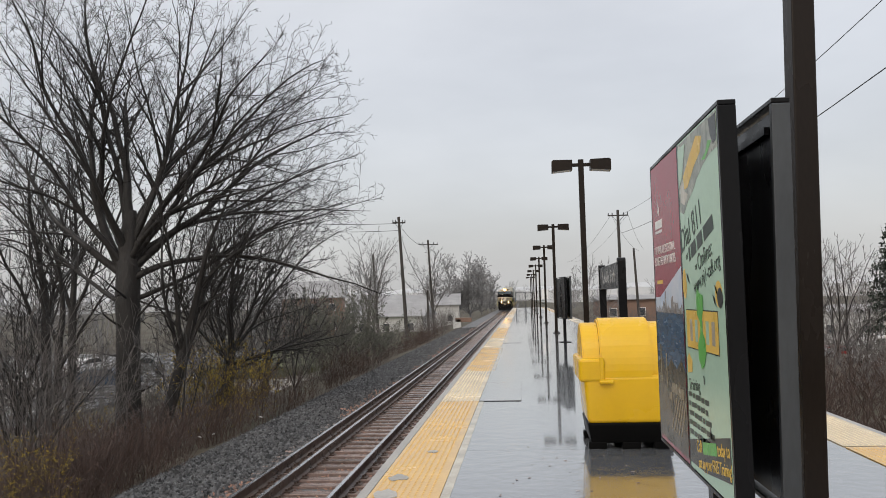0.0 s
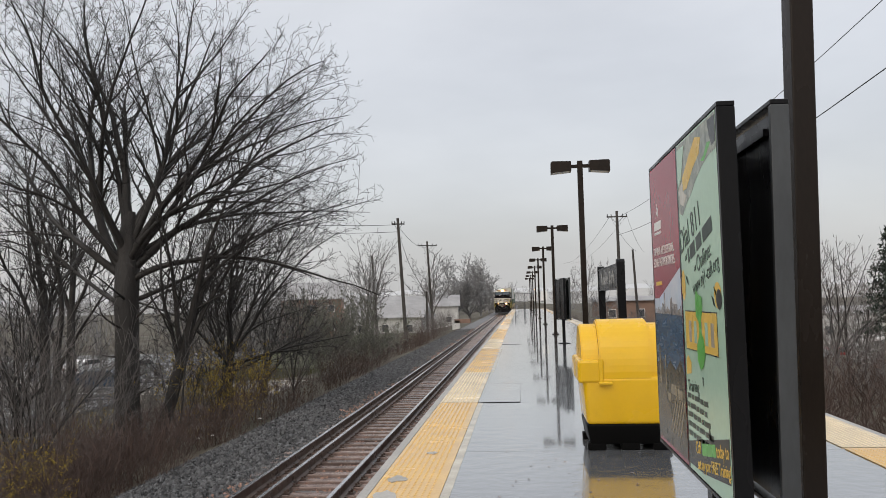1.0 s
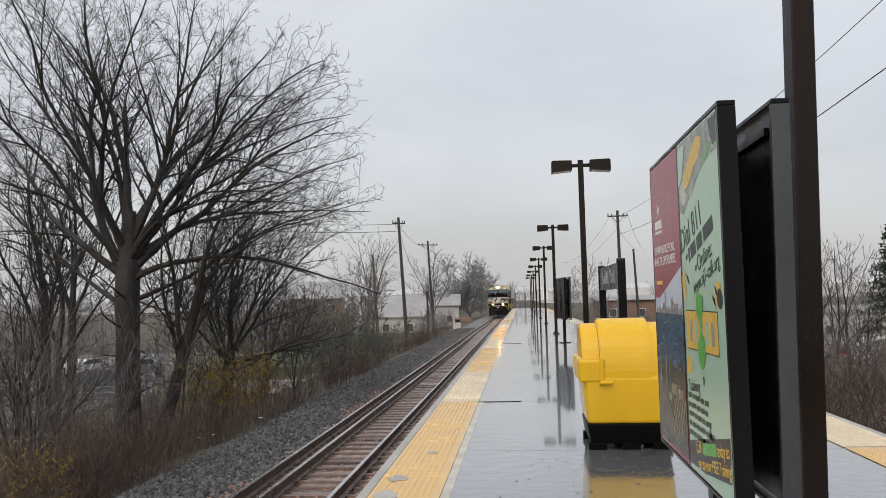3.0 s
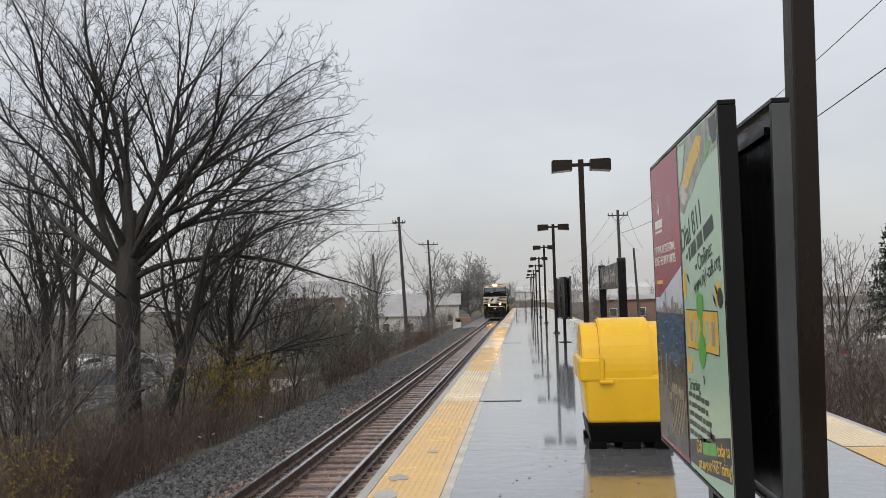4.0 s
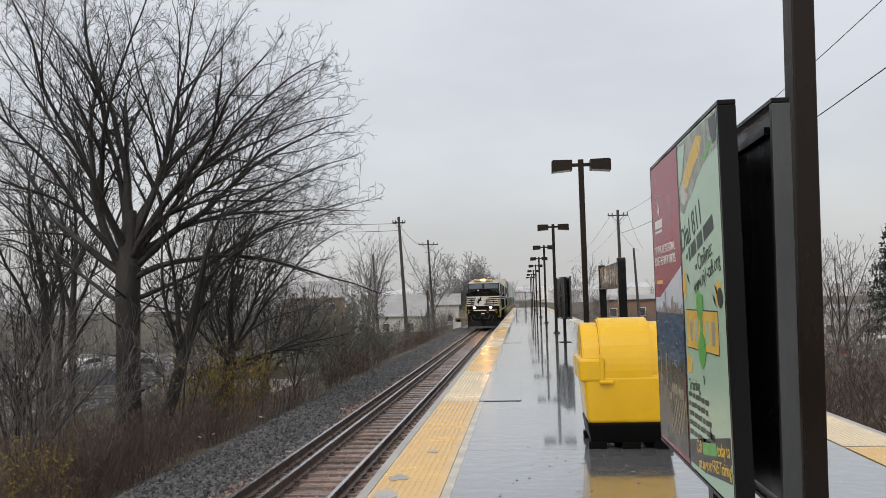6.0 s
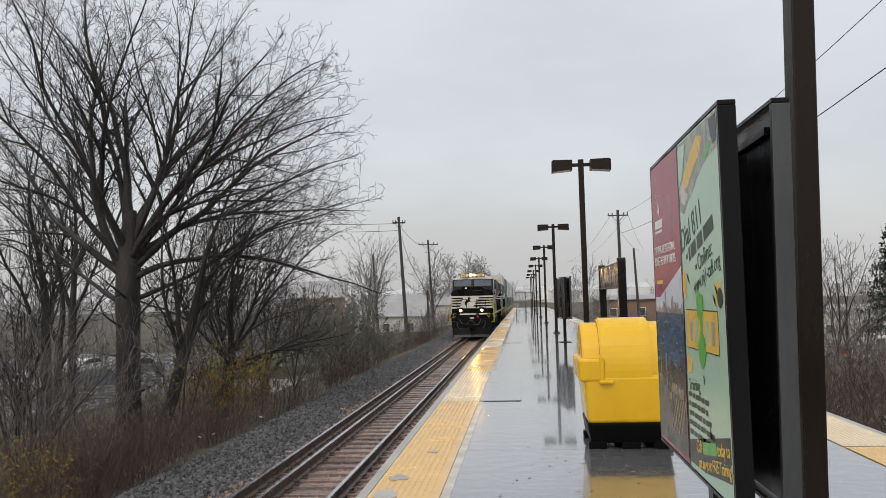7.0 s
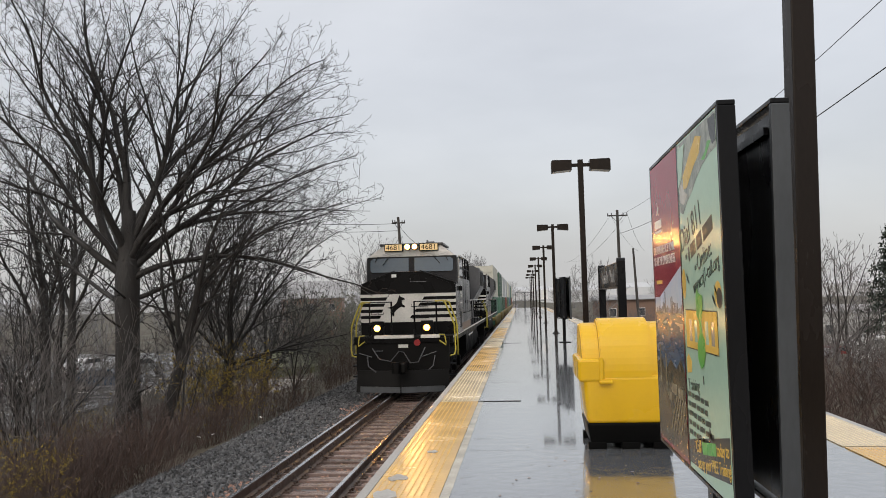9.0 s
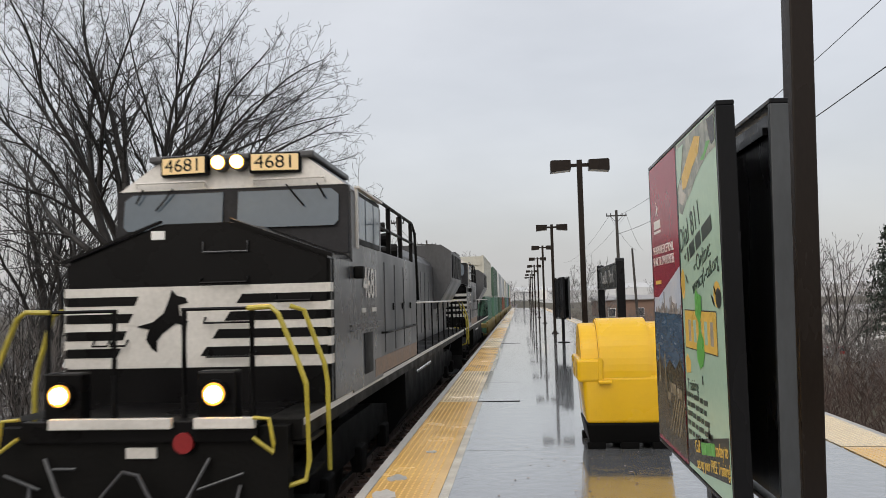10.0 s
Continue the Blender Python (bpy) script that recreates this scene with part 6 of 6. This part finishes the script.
def car(at, turn, paint, label):
    t = thing("car", at, label, "car", "parked cars", turn=turn)
    prof = [(-2.2, 0.35), (2.2, 0.35), (2.25, 0.75), (1.9, 0.92), (1.05, 0.98), (0.45, 1.42), (-1.1, 1.45), (-1.8, 1.02), (-2.2, 0.95)]
    bm = B()
    prism(bm, prof, lambda x, z: (x, -0.86, z), lambda x, z: (x, 0.86, z))
    bmesh.ops.bevel(bm, geom=list(bm.edges), offset=0.06, segments=2, affect="EDGES")
    part("body", bm, paint, t)
    for s in (-1, 1):
        bm = B()
        prism(bm, [(-1.55, 1.02), (0.85, 1.02), (0.38, 1.36), (-1.05, 1.38)], lambda x, z, s=s: (x, s * 0.85, z), lambda x, z, s=s: (x, s * 0.875, z))
        part("side_window", bm, WINDOW, t)
        for x in (-1.35, 1.35):
            bm = B()
            cyl(bm, (x, s * 0.70, 0.33), (x, s * 0.89, 0.33), 0.33, seg=18)
            wl_ = part("wheel", bm, KPLASTIC, t)
            bm = B()
            cyl(bm, (x, s * 0.88, 0.33), (x, s * 0.90, 0.33), 0.2, seg=14)
            part("rim", bm, CHROME, wl_)
    for x in (-2.21, 2.2):
        for y in (-0.6, 0.6):
            bm = B()
            box(bm, x - 0.05, x + 0.06, y - 0.18, y + 0.18, 0.66, 0.80, 0.02)
            part("headlight" if x > 0 else "tail_light", bm, LENS if x > 0 else REDPAINT, t)


lot()
BLUEP, WHITEP, SILVERP = material("blue_car_paint", (0.03, 0.07, 0.13), 0.2, 0.3, 0.1, 2, 20, 0, coat=0.6), material("white_car_paint", (0.7, 0.7, 0.7), 0.25, 0, 0.05, 2, 20, 0, coat=0.6), material("silver_car_paint", (0.35, 0.36, 0.37), 0.3, 0.6, 0.1, 2, 20, 0, coat=0.6)
car((-28.0, 50.5, -3.8), 14, BLUEP, "dark blue car parked on the wet lot")
car((-33.5, 49.0, -3.8), 10, WHITEP, "white car parked on the wet lot")
car((-30.5, 60.0, -3.8), 80, SILVERP, "silver car parked on the wet lot")
car((-36.0, 62.0, -3.8), 84, WHITEP, "white car parked on the wet lot")
car((-41.0, 56.0, -3.8), 84, SILVERP, "silver car parked on the wet lot")
car((24.5, 70.0, ground_z(24.5)), 5, SILVERP, "silver car parked beyond the scrub")
car((29.0, 76.0, -4.95), 5, material("red_car_paint", (0.3, 0.02, 0.02), 0.25, 0, 0.1, 2, 20, 0, coat=0.6), "red car parked beyond the scrub")


def box_truck(at, turn):
    t = thing("box_truck", at, "white box truck parked beyond the scrub", "truck", turn=turn)
    bm = B()
    box(bm, -3.2, 2.0, -1.15, 1.15, 0.75, 2.9, 0.04)
    part("cargo_box", bm, WHITEP, t)
    bm = B()
    prism(bm, [(2.05, 0.45), (4.0, 0.45), (4.05, 1.15), (3.5, 1.35), (3.1, 2.05), (2.05, 2.1)], lambda x, z: (x, -0.98, z), lambda x, z: (x, 0.98, z))
    part("cab", bm, WHITEP, t)
    for s in (-1, 1):
        bm = B()
        box(bm, 2.3, 3.05, s * 0.98 - 0.01, s * 0.98 + 0.01, 1.35, 1.95)
        part("side_window", bm, WINDOW, t)
    bm = B()
    box(bm, -3.2, 2.05, -0.5, 0.5, 0.5, 0.76)
    part("chassis", bm, KPLASTIC, t)
    bm = B()
    box(bm, -1.0, -0.2, -1.165, -1.15, 1.4, 2.2)
    part("side_sign", bm, CHARCOAL, t)
    for x in (-2.0, 3.1):
        for s in (-1, 1):
            bm = B()
            cyl(bm, (x, s * 0.75, 0.42), (x, s * 1.02, 0.42), 0.42, seg=18)
            part("wheel", bm, KPLASTIC, t)


box_truck((29.5, 66.0, -4.95), 8)


def cabinet(at):
    t = thing("signal_cabinet", at, "small white trackside cabinet with red-brown top", "cabinet")
    bm = B()
    box(bm, -0.45, 0.45, -0.4, 0.4, 0, 1.1, 0.02)
    part("body", bm, SIDING, t)
    bm = B()
    box(bm, -0.2, 1.7, -0.4, 0.4, 0.75, 1.25, 0.03)
    part("top_box", bm, BRICKY, t, "red-brown box")


cabinet((-7.6, 92.0, -1.75))


def far_sheet():
    """A low ridge far beyond the town, right round the horizon; its pale grey is painted-in mist."""
    rng = random.Random(8)
    v, f = [], []
    n = 260
    for k in range(n + 1):
        a = math.tau * k / n
        h = 11 + 5 * noise.noise(Vector((math.cos(a) * 9, math.sin(a) * 9, 0))) + 3 * noise.noise(Vector((math.cos(a) * 40, math.sin(a) * 40, 2)))
        for r, z in ((900, -6), (905, h * 0.6 + 3), (960, h + 4)):
            v.append((r * math.cos(a), r * math.sin(a), z))
    for k in range(n):
        o = k * 3
        f += [(o, o + 3, o + 4, o + 1), (o + 1, o + 4, o + 5, o + 2)]
    tagged(raw("backdrop", v, f, material("mist_pale_ridge", (0.50, 0.51, 0.52), 1.0, 0, 0.1, 0.01, 0.2, 0.0)), "far ridge painted mist-pale on the horizon", "backdrop", kind="structure")


far_sheet()


def paper_scrap(at, size, seed):
    rng = random.Random(seed)
    bm = B()
    vs = [bm.verts.new((rng.uniform(-size, size), rng.uniform(-size, size), rng.uniform(0, size * 0.7))) for k in range(7)]
    bmesh.ops.convex_hull(bm, input=vs)
    ob = part("paper_scrap", bm, WHITE)
    ob.location = at
    tagged(ob, "crumpled white paper scrap among the brambles", "litter", "paper scraps")


for k, (x, y, s) in enumerate(((-7.9, 18.6, 0.10), (-7.7, 18.9, 0.06), (-6.9, 20.2, 0.07), (-8.4, 13.5, 0.05))):
    paper_scrap((x, y, ground_z(x) + 0.25), s, 40 + k)


def motions():
    """The train runs at an even 16.7 m/s; the locomotives' wheels roll with it."""
    x, speed, wheel_r = -3.67, 16.68, 0.53
    offsets = [(loco_lead, 0.0), (loco_trail, 22.3)] + [(c, 43.6 + k * 19.4) for k, c in enumerate(CARS)]
    for ob, off in offsets:
        walk(ob, [(t * 0.5, pose(x, 8.57 + off + speed * (10 - t * 0.5), RAIL_Z)) for t in range(21)])
    for k, w in enumerate(LEAD_WHEELS + TRAIL_WHEELS):
        y = w.matrix_basis.translation.y
        walk(w, [(i / 30, pose(0, y, wheel_r, math.degrees(speed * i / 30 / wheel_r) % 360)) for i in range(301)])


motions()
